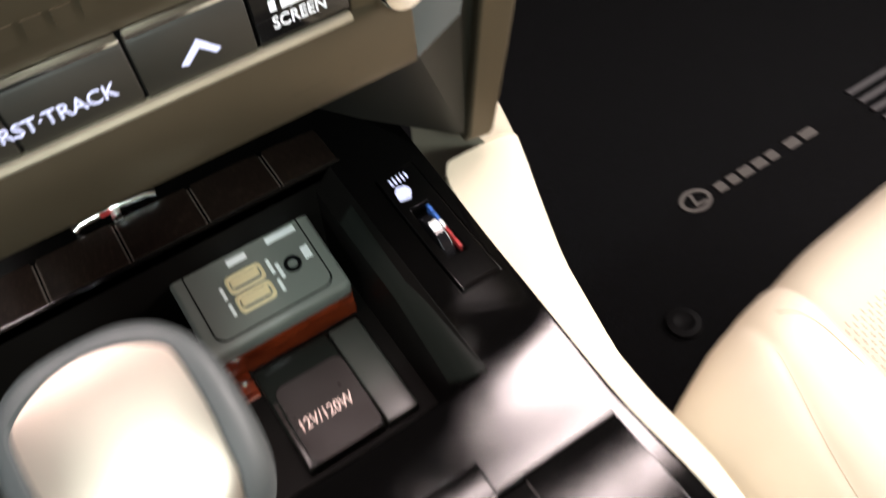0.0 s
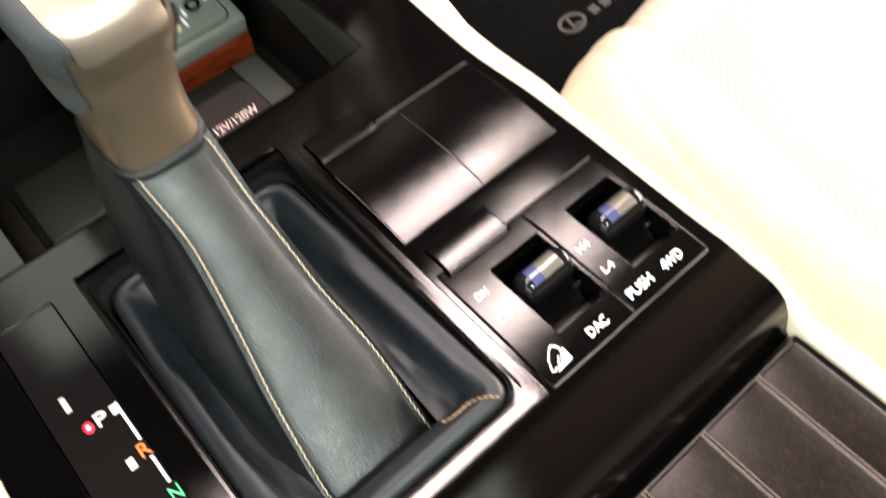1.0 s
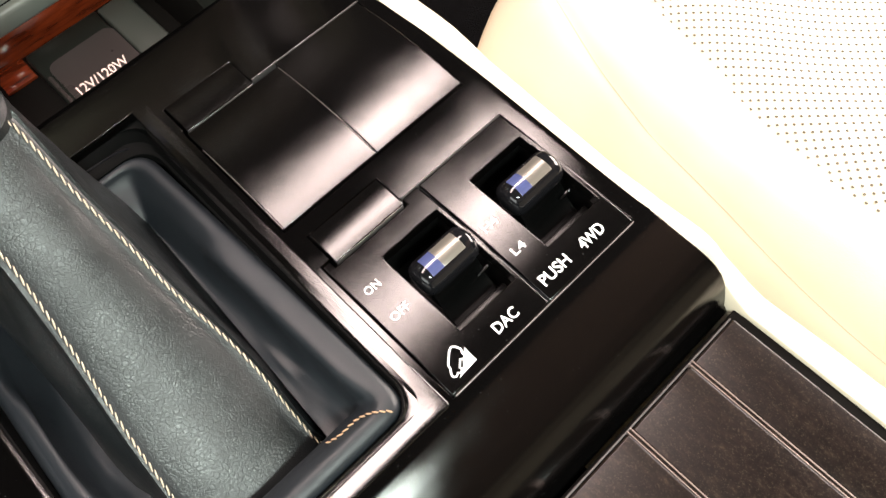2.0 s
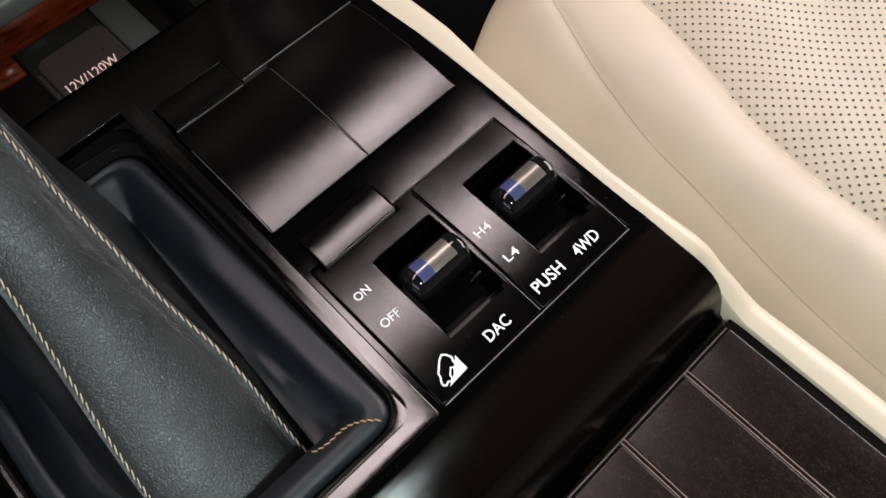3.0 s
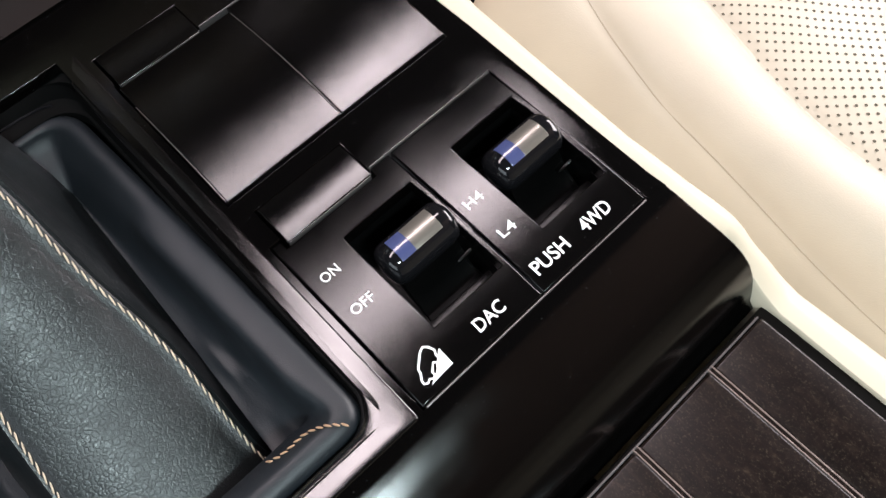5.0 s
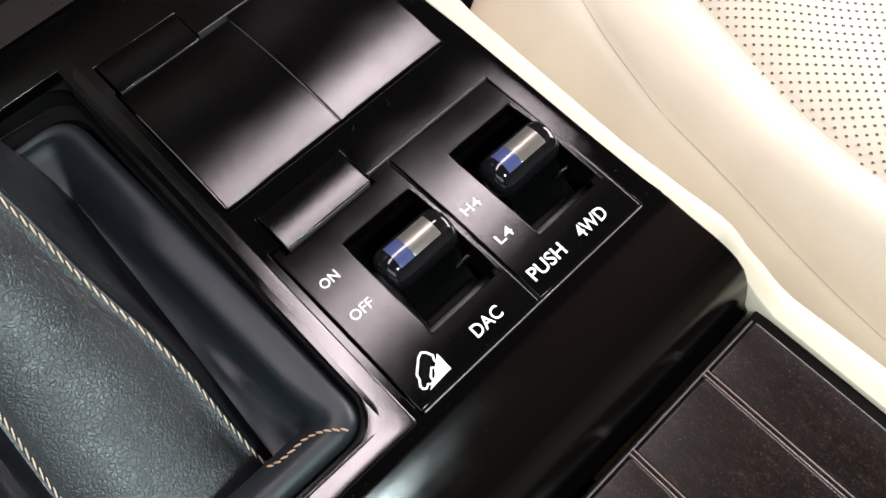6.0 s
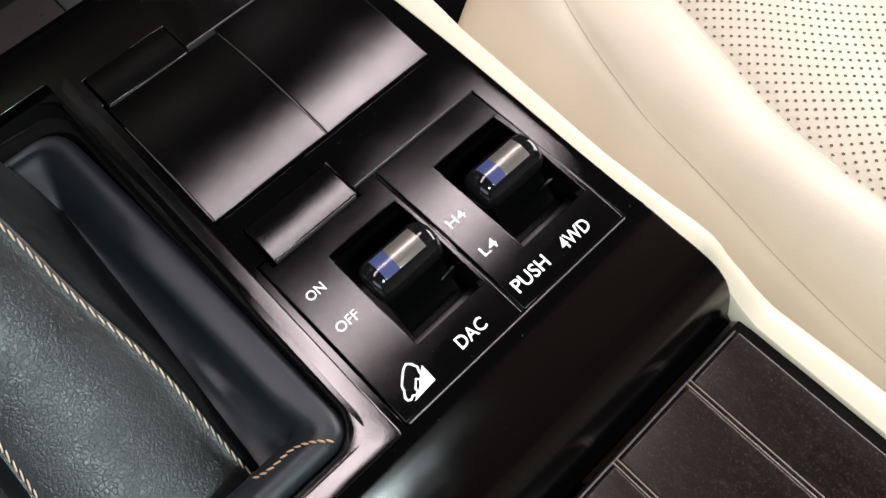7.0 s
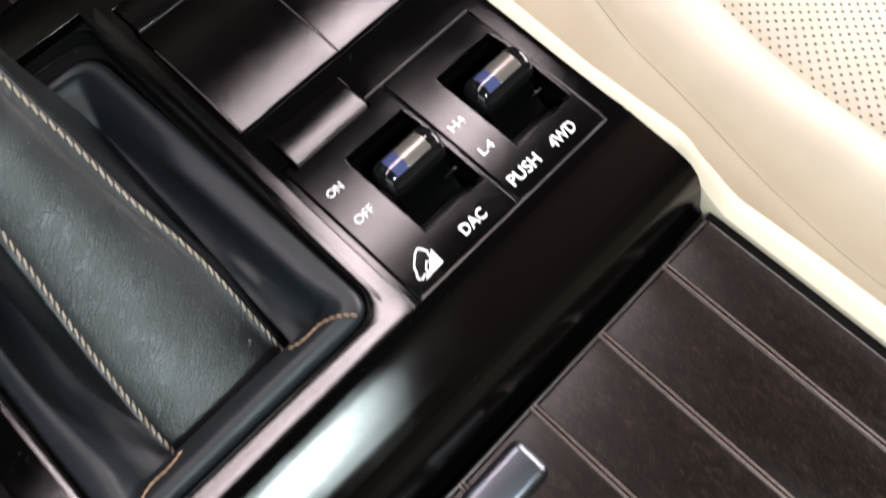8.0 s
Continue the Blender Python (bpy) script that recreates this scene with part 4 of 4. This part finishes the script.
usb_part("body", box(-33, 33, 0, 48, -12, 0, 2.2, 3), GREYPLASTIC)
def groove_ring(grow, z):
    return rounded(-26.5 - grow, 27 + grow, 4.4 - grow, 43.2 + grow, 5, z)


usb_part("outline", loft([groove_ring(0, -0.3), groove_ring(0, 0.1), groove_ring(0.7, 0.1), groove_ring(0.7, -0.3)]), GAP, "dark outline groove")
for y0 in (11.0, 21.0):
    bm = loft([rounded(-12.8 + g, 4.2 - g, y0 + g, y0 + 9.0 - g, 2.4, z) for g, z in ((0, -0.6), (0, 0.7), (0.4, 1.0), (1.1, 1.0), (1.4, 0.6), (1.4, -1.6))], True, (False, True))
    port = usb_part("port", bm, AMBER, "cream port insert")
    tongue = box(-10.8, 2.2, y0 + 3.0, y0 + 7.4, -1.6, 0.5, 0.5, 1)
    tongue.transform(TILT_USB)
    part("tongue", tongue, AMBER, port, "cream contact tongue")
usb_part("jack", loft([squircle(16, 21, 4.0, 4.0, 2, 0, 20), squircle(16, 21, 4.0, 4.0, 2, 0.7, 20), squircle(16, 21, 2.2, 2.2, 2, 0.7, 20), squircle(16, 21, 2.0, 2.0, 2, -3, 20)], True, (False, True)), GLOSS, "black round jack")
for b in ((-8, 1, 34, 37.5), (11, 25, 35.0, 38.5), (22, 25.5, 20, 26.5), (6.5, 8.0, 21, 29), (9.2, 10.8, 17, 25), (6.5, 8, 11.5, 18), (-16, -14.6, 20.5, 27), (-16, -14.6, 12, 18.5)):
    usb_part("marking", box(b[0], b[1], b[2], b[3], -0.2, 0.15, 0.1, 1), PRINT, "white printed mark")

# ---- seat climate switch ----
heat = thing("seat_heater_switch", (73, 175, 2), "black thumbwheel switch with blue and red scale", "switch")
part("plate", panel([64.0, 68.0, 76.5, 82.0], [142.2, 158, 186, 206.8], [(68, 76.5, 158, 186)], lambda x, y: top(y) + 0.8, 6), SATIN, heat, bevel=0.5)
part("slot", panel([67.8, 76.7], [157.8, 186.2], [], lambda x, y: -6, -9), WELL, heat)
bm = bmesh.new()
bmesh.ops.create_cone(bm, cap_ends=True, segments=40, radius1=13.5, radius2=13.5, depth=5, matrix=Matrix.Translation((70.8, 172, -5.0)) @ Matrix.Rotation(radians(90), 4, "Y"))
part("wheel", bm, GLOSS, heat, bevel=0.6)
part("wheel_mark", box(68.6, 73.0, 169.5, 174.0, 5.5, 8.9, 0.8), PRINT, heat, "white pointer on the wheel")
for y0, y1, mt in ((180.5, 184.5, BLUEMARK), (176.0, 179.5, BLUEMARK), (172.0, 175.2, PRINT), (166.0, 171.0, REDMARK), (160.0, 165.2, REDMARK)):
    part("scale_mark", box(74.6, 76.0, y0, y1, 1.0, top(y0) + 1.0, 0.2, 1), mt, heat)
part("seat_symbol", outline([[(66.5, 192.0), (71.5, 191.0), (74.0, 195.0), (72.5, 198.0), (69, 199), (67.0, 196.5)]], 5.0, top(196) + 1.1), LEGEND, heat, "pale blue seat symbol")
for k in range(5):
    part("heat_wave", box(68.0 + 1.9 * k, 68.9 + 1.9 * k, 200.2 + 0.2 * k, 204.0 + 0.2 * k, 4, top(202) + 1.0, 0.1, 1), LEGEND, heat)

# ---- wooden strip under the dashboard ----
strip = thing("dash_trim_strip", (-40, 248, 4), "dark wood trim strip with pale double pinstripes", "trim")
part("backing", box(-150, 58.5, 226.6, 276, -2, 6.5, 0.8), GLOSS, strip)
cuts = [-148] + [-71 - 33 + 33.5 * k for k in range(5)] + [57.5]
for a, b in zip(cuts, cuts[1:]):
    part("plank", box(a + 1.0, b - 1.0, 227.6, 275, 5, 9.6, 0.4), WOOD, strip)
for s in cuts[1:-1]:
    for d in (-0.75, 0.75):
        part("inlay", box(s + d - 0.25, s + d + 0.25, 227.8, 275, 5, 9.5), DIMINLAY, strip)
part("edge_bead", tube([(x, 227.2, 8.6) for x in spread(-148, 57.5, 20)], 0.5), BEZEL, strip, "fine strip laid along an edge for its glint")
pull = thing("ashtray_pull", (-34, 255, 10), "small chrome pull bar on the wood strip", "handle")
part("bar", tube([(-51, 254, 12.0), (-48, 255.0, 13.2), (-34, 255.4, 13.6), (-20, 255, 13.2), (-16, 254.4, 12.0)], 2.2, 12), CHROME, pull)
part("foot", box(-36, -31.5, 249, 256, 9.4, 12.5, 0.8), CHROME, pull)
part("red_inlay", box(-39.5, -34, 252.4, 254.6, 13.2, 15.0, 0.4), REDMARK, pull, "small red inlay")

# ---- instrument stack ----
stack = thing("instrument_stack", (-30, 200, 84), "bronze dashboard stack with black buttons over the console", "dashboard")
part("lower_fascia", profile_bar([(180, 84.5), (179, 88), (179.6, 110), (181, 112.4), (290, 116), (290, 84)], -86, 76, 0.8), FASCIA, stack, "bronze lower fascia")
part("bright_line", profile_bar([(178.2, 111.0), (177.6, 112.0), (178.2, 113.4), (181, 113.6), (181, 110.6)], -86, 55, 0.2), CHAMPAGNE, stack, "champagne metal edge")
# hidden box added to keep the windscreen lamp out of the wood strip
part("light_block", box(-230, 56, 278, 300, -6, 132), STACKGREY, stack, "unseen dark panel added to block windscreen light")
part("back", box(-85, 56, 183, 290, 112, 175), GAP, stack)
part("upper_fascia", profile_bar([(181, 136), (180.5, 139), (184, 170), (290, 172), (290, 136)], -86, 90, 0.6), FASCIA, stack, "bronze upper fascia")
part("right_fascia", profile_bar([(180.2, 112.6), (179.8, 124), (180.6, 137), (290, 137), (290, 112.6)], 56, 78, 0.6), FASCIA, stack, "bronze fascia beside the display")
for a, b, mt in ((-84, -42.6, STACKGREY), (-41.6, -8.4, STACKGREY), (-7.4, 25.4, STACKGREY), (26.4, 55.4, PIANO)):
    key = part("key", profile_bar([(180.0, 113.8), (179.4, 116), (179.8, 131.6), (181, 133), (200, 133), (200, 113.8)], a, b, 0.5), mt, stack)
    part("key_edge", profile_bar([(179.6, 133.6), (178.5, 134.0), (178.6, 134.9), (181, 135.6), (183, 134.6)], a + 0.3, b - 0.3, 0.2), CHROME, key, "bright metal upper edge")


def upright(bm, y):
    """Turn flat work from the floor plane into an upright plane that faces the rear."""
    bm.transform(Matrix.Translation((0, y, 0)) @ Matrix.Rotation(radians(90), 4, "X"))
    return bm


part("lettering", upright(letters("PRST·TRACK", -48.0, -14.0, 119.4, 4.4, 0, 0.2), 179.4), LEGEND, stack, "lit lettering on a key")
bm = outline([[(3.6, 119.6), (5.6, 119.0), (9.8, 122.8), (13.8, 119.4), (15.6, 120.2), (9.8, 125.6)]], 0, 0.25)
part("chevron", upright(bm, 179.5), LEGEND, stack, "lit chevron on a key")
part("lettering", upright(letters("SCREEN", 31.5, 48.0, 118.4, 3.9, 0, 0.2), 179.4), DISPLAY, stack, "lit lettering on the display")
for b in ((35, 47.5, 124.0, 127.4), (31.5, 33.5, 124.2, 127.4)):
    part("display_bar", upright(outline([[(b[0], b[2]), (b[1], b[2]), (b[1], b[3]), (b[0], b[3])]], 0, 0.2), 179.4), DISPLAY, stack, "lit bar on the display")
for a, b in ((-34, -29), (-27, -22), (-20, -15), (-13, -8.5)):
    part("emblem_bar", upright(outline([[(a, 142), (b, 142), (b + 0.5, 147.5), (a + 0.5, 147.5)]], 0, 0.5), 181.2), FASCIA, stack, "raised emblem bar")
for a, b in ((31, 43), (50.8, 53.4)):
    part("print_bar", upright(outline([[(a, 91), (b, 91), (b, 93.6), (a, 93.6)]], 0, 0.1), 179.25), GAP, stack, "small dark print")
dial = thing("stack_knob", (70, 176, 116), "small chrome rotary knob on the stack", "knob")
bm = loft([[(p[0], 180 - d, p[1]) for p in [(70 + r * math.cos(t), 120 + r * math.sin(t)) for t in (2 * math.pi * k / 32 for k in range(32))]] for r, d in ((9, 0), (9, 5), (8.4, 8), (7.2, 9.4), (4, 9.8))], True, (False, True))
part("cap", bm, CHROME, dial)
part("side_panel", loft([[(32, 181.5, 84.2), (77.5, 181.5, 84.2), (104, 196.5, 80), (126, 204, 160), (60, 290, 160)], [(32, 270, 4), (60, 270, 4), (104, 197.5, 18), (116, 205, 12), (60, 290, 0)]], True, (True, True)), STACKGREY, stack, "dark grey side of the stack")
part("pillar", loft([[(101, 194.5, 18), (113.5, 192.5, 17), (116, 205, 16), (103, 207, 17)], [(103, 193.5, 21), (114.5, 191.5, 21), (118, 206, 20), (105, 208, 20)], [(107.5, 193, 60), (121, 190.5, 60), (128, 206, 60), (112, 208, 60)], [(119, 194, 150), (136, 190, 150), (142, 208, 150), (124, 210, 150)]], True, (True, True)), FASCIA, stack, "bronze stack pillar", bevel=1.2)

# ---- passenger seat ----
seat = thing("passenger_seat", (330, -150, -340), "cream leather car seat with a perforated cushion", "seat")
SECTION = [(110, -335), (111, -260), (112, -200), (114, -160), (119, -175), (128, -158), (138, -138), (146, -119), (152, -106), (157.5, -97), (163, -90), (168.5, -85.5), (175, -82.6), (183, -82.2), (192, -84.5), (198, -88.5), (203, -94), (206.5, -98), (209, -98), (216, -97), (240, -96), (300, -97), (400, -97), (460, -90), (500, -76), (540, -84), (560, -150), (566, -335)]
SECFINE = smooth_table(SECTION, 150)


FRONT = [(112, 30), (125, 62), (147, 89), (170, 101), (204, 114), (240, 121), (320, 128), (483, 119), (566, 60)]


def seat_drop(x, y):
    edge = float(np.interp(x, [p[0] for p in FRONT], [p[1] for p in FRONT]))
    start = edge - 30
    u = (y - start) / (edge - start)
    return 0.0 if u <= 0 else 26 * (1 - math.sqrt(max(0.0, 1 - min(u, 1) ** 2))), edge


def seat_shift(y):
    """How far the sewn edge of the cushion moves outwards towards the front."""
    return sum(float(np.interp(y + d, [-200, -60, -42, 0, 40, 100], [-3, 1, 6, 18, 29, 36])) for d in (-24, -16, -8, 0, 8, 16, 24)) / 7


SEAMX = [(-420, 151), (-250, 152.4), (-138, 154.2), (-95, 157), (-67, 160), (-33, 164), (5, 170), (29, 178), (50, 185), (68, 193), (85, 199)]


def seam_x(y):
    """Where the long seam of the bolster runs, before the cushion's outward shift."""
    x = sum(float(np.interp(y + d, [p[0] for p in SEAMX], [p[1] for p in SEAMX])) for d in (-18, -12, -6, 0, 6, 12, 18)) / 7
    s = seat_shift(y) / 57
    return (x + 150 * s) / (1 + s)


def seat_point(x, z, y):
    d, edge = seat_drop(x, y)
    # the leather is drawn in along the seam, and slack folds run up the side of the bolster
    z -= 1.1 * math.exp(-((x - seam_x(y)) / 2.2) ** 2) + 0.8 * math.exp(-((x - seam_x(y)) / 6.5) ** 2)
    across, along = 0.76 * x - 0.65 * y, 0.65 * x + 0.76 * y
    rise = max(0.0, min(1.0, (y + 120) / 150))
    slack = math.exp(-((x - 140) / 26) ** 2) * rise * rise * (3 - 2 * rise)
    z += slack * 5.0 * noise.noise((across * 0.045, along * 0.009, 5.0))
    return (x + seat_shift(y) * max(0.0, min(1.0, (x - 150) / 57)), y, max(-335, z - d + 0.9 * noise.noise((x * 0.016, y * 0.014, 3)) * 3))


SEATY = spread(-420, -12, 12) + spread(0, 60, 6) + spread(63, 100, 2)


def seat_mesh(lo, hi):
    bm = bmesh.new()
    pick = [p for p in SECFINE if lo <= p[0] <= hi]
    rows = []
    for f in SEATY + [None]:
        row = []
        for x, z in pick:
            e = seat_drop(x, 0)[1]
            if f is None:
                row.append(bm.verts.new((x, e + 2, -335)))
            else:
                y = f if f < 0 else f / 100 * e
                row.append(bm.verts.new(seat_point(x, z, y)))
        rows.append(row)
    for a, b in zip(rows, rows[1:]):
        for k in range(len(pick) - 1):
            bm.faces.new((a[k], a[k + 1], b[k + 1], b[k]))
    return bm


part("bolster", seat_mesh(0, 207), CREAM, seat, "smooth cream leather bolster")
part("cushion", seat_mesh(206, 600), CREAM, seat, "perforated cream leather cushion")


def seat_z(x, y):
    xs = [p[0] for p in SECFINE]
    return seat_point(x, float(np.interp(x, xs, [p[1] for p in SECFINE])), y)[2]


seam_path = []
for y in spread(-400, 76, 4):
    x = seam_x(y)
    seam_path.append((seat_point(x, 0, y)[0], y, seat_z(x, y) - 0.15))
part("seam", tube(seam_path, 0.34, 6), material("seam_leather", (0.36, 0.305, 0.23), 0.7), seat, "sewn seam along the bolster")
front_path = []
for x, y in smooth_table([(213, 92), (219, 88.5), (224, 82), (227, 75), (228, 67), (228.5, 59), (229, 50)], 24):
    s = seat_shift(y) / 57
    x = (x + 150 * s) / (1 + s)
    front_path.append((seat_point(x, 0, y)[0], y, seat_z(x, y) + 0.1))
part("seam", tube(front_path, 0.5, 6), bpy.data.materials["seam_leather"], seat, "sewn seam at the front of the bolster")
bm = bmesh.new()
HOLEROW, HOLECOLUMN = (0.74 * 4.1, -0.67 * 4.1), (0.67 * 4.1, 0.74 * 4.1)
for i in range(-40, 90):
    for j in range(-70, 60):
        x, y = 215 + HOLEROW[0] * i + HOLECOLUMN[0] * j, -60 + HOLEROW[1] * i + HOLECOLUMN[1] * j
        if not (207.4 < x < 392 and -240 < y < 72) or seat_drop(x, y)[0] > 0.25:
            continue
        z = seat_z(x, y)
        x = seat_point(x, 0, y)[0]
        ring = [bm.verts.new((x + 0.78 * math.cos(t), y + 0.78 * math.sin(t), z + 0.12)) for t in (2 * math.pi * k / 7 for k in range(7))]
        bm.faces.new(ring)
holes = part("perforation", bm, HOLE, seat, "rows of small dark perforations", smooth=False)
tagged(holes, kind="stuff")

# ---- floor mat ----
mat_thing = thing("floor_mat", (450, 250, -340), "black carpet floor mat with embroidered emblem", "mat")
part("carpet", box(150, 900, -60, 700, -340, -322, 5, 3), CARPET, mat_thing)
bm = loft([squircle(407, 286, 17, 13, 2, -322.2, 32), squircle(407, 286, 17, 13, 2, -320.6, 32), squircle(407, 286, 12.5, 9, 2, -320.6, 32), squircle(407, 286, 12.5, 9, 2, -322.2, 32)])
part("emblem_ring", bm, EMBLEM, mat_thing, "grey embroidered ring")
part("emblem_bar", outline([[(402, 280), (416, 279), (416, 282), (406, 283), (409, 294), (405, 294)]], -322.2, -320.6), EMBLEM, mat_thing)
for a, b in ((432, 443), (448, 459), (463, 477), (481, 495), (499, 511), (524, 540), (545, 563)):
    part("emblem_bar", box(a, b, 279, 290.5, -322.2, -320.6, 0.5, 1), EMBLEM, mat_thing, "grey embroidered bar")
for k in range(4):
    part("heel_bar", box(628, 720, 250 + 15 * k, 257 + 15 * k, -322.2, -319.5, 0.8, 1), HEELBAR, mat_thing, "ribbed grey heel pad bar")
hook = thing("mat_hook", (305, 195, -322), "small black mat fastener on the floor", "fastener")
part("disc", loft([squircle(305, 195, 15, 15, 2, -322.2, 28), squircle(305, 195, 14.5, 14.5, 2, -318, 28), squircle(305, 195, 9, 9, 2, -317, 28), squircle(305, 195, 6, 6, 2, -319, 28)], True, (False, True)), material("black_rubber", (0.0012, 0.0012, 0.0014), 0.6, spec=0.06), hook)
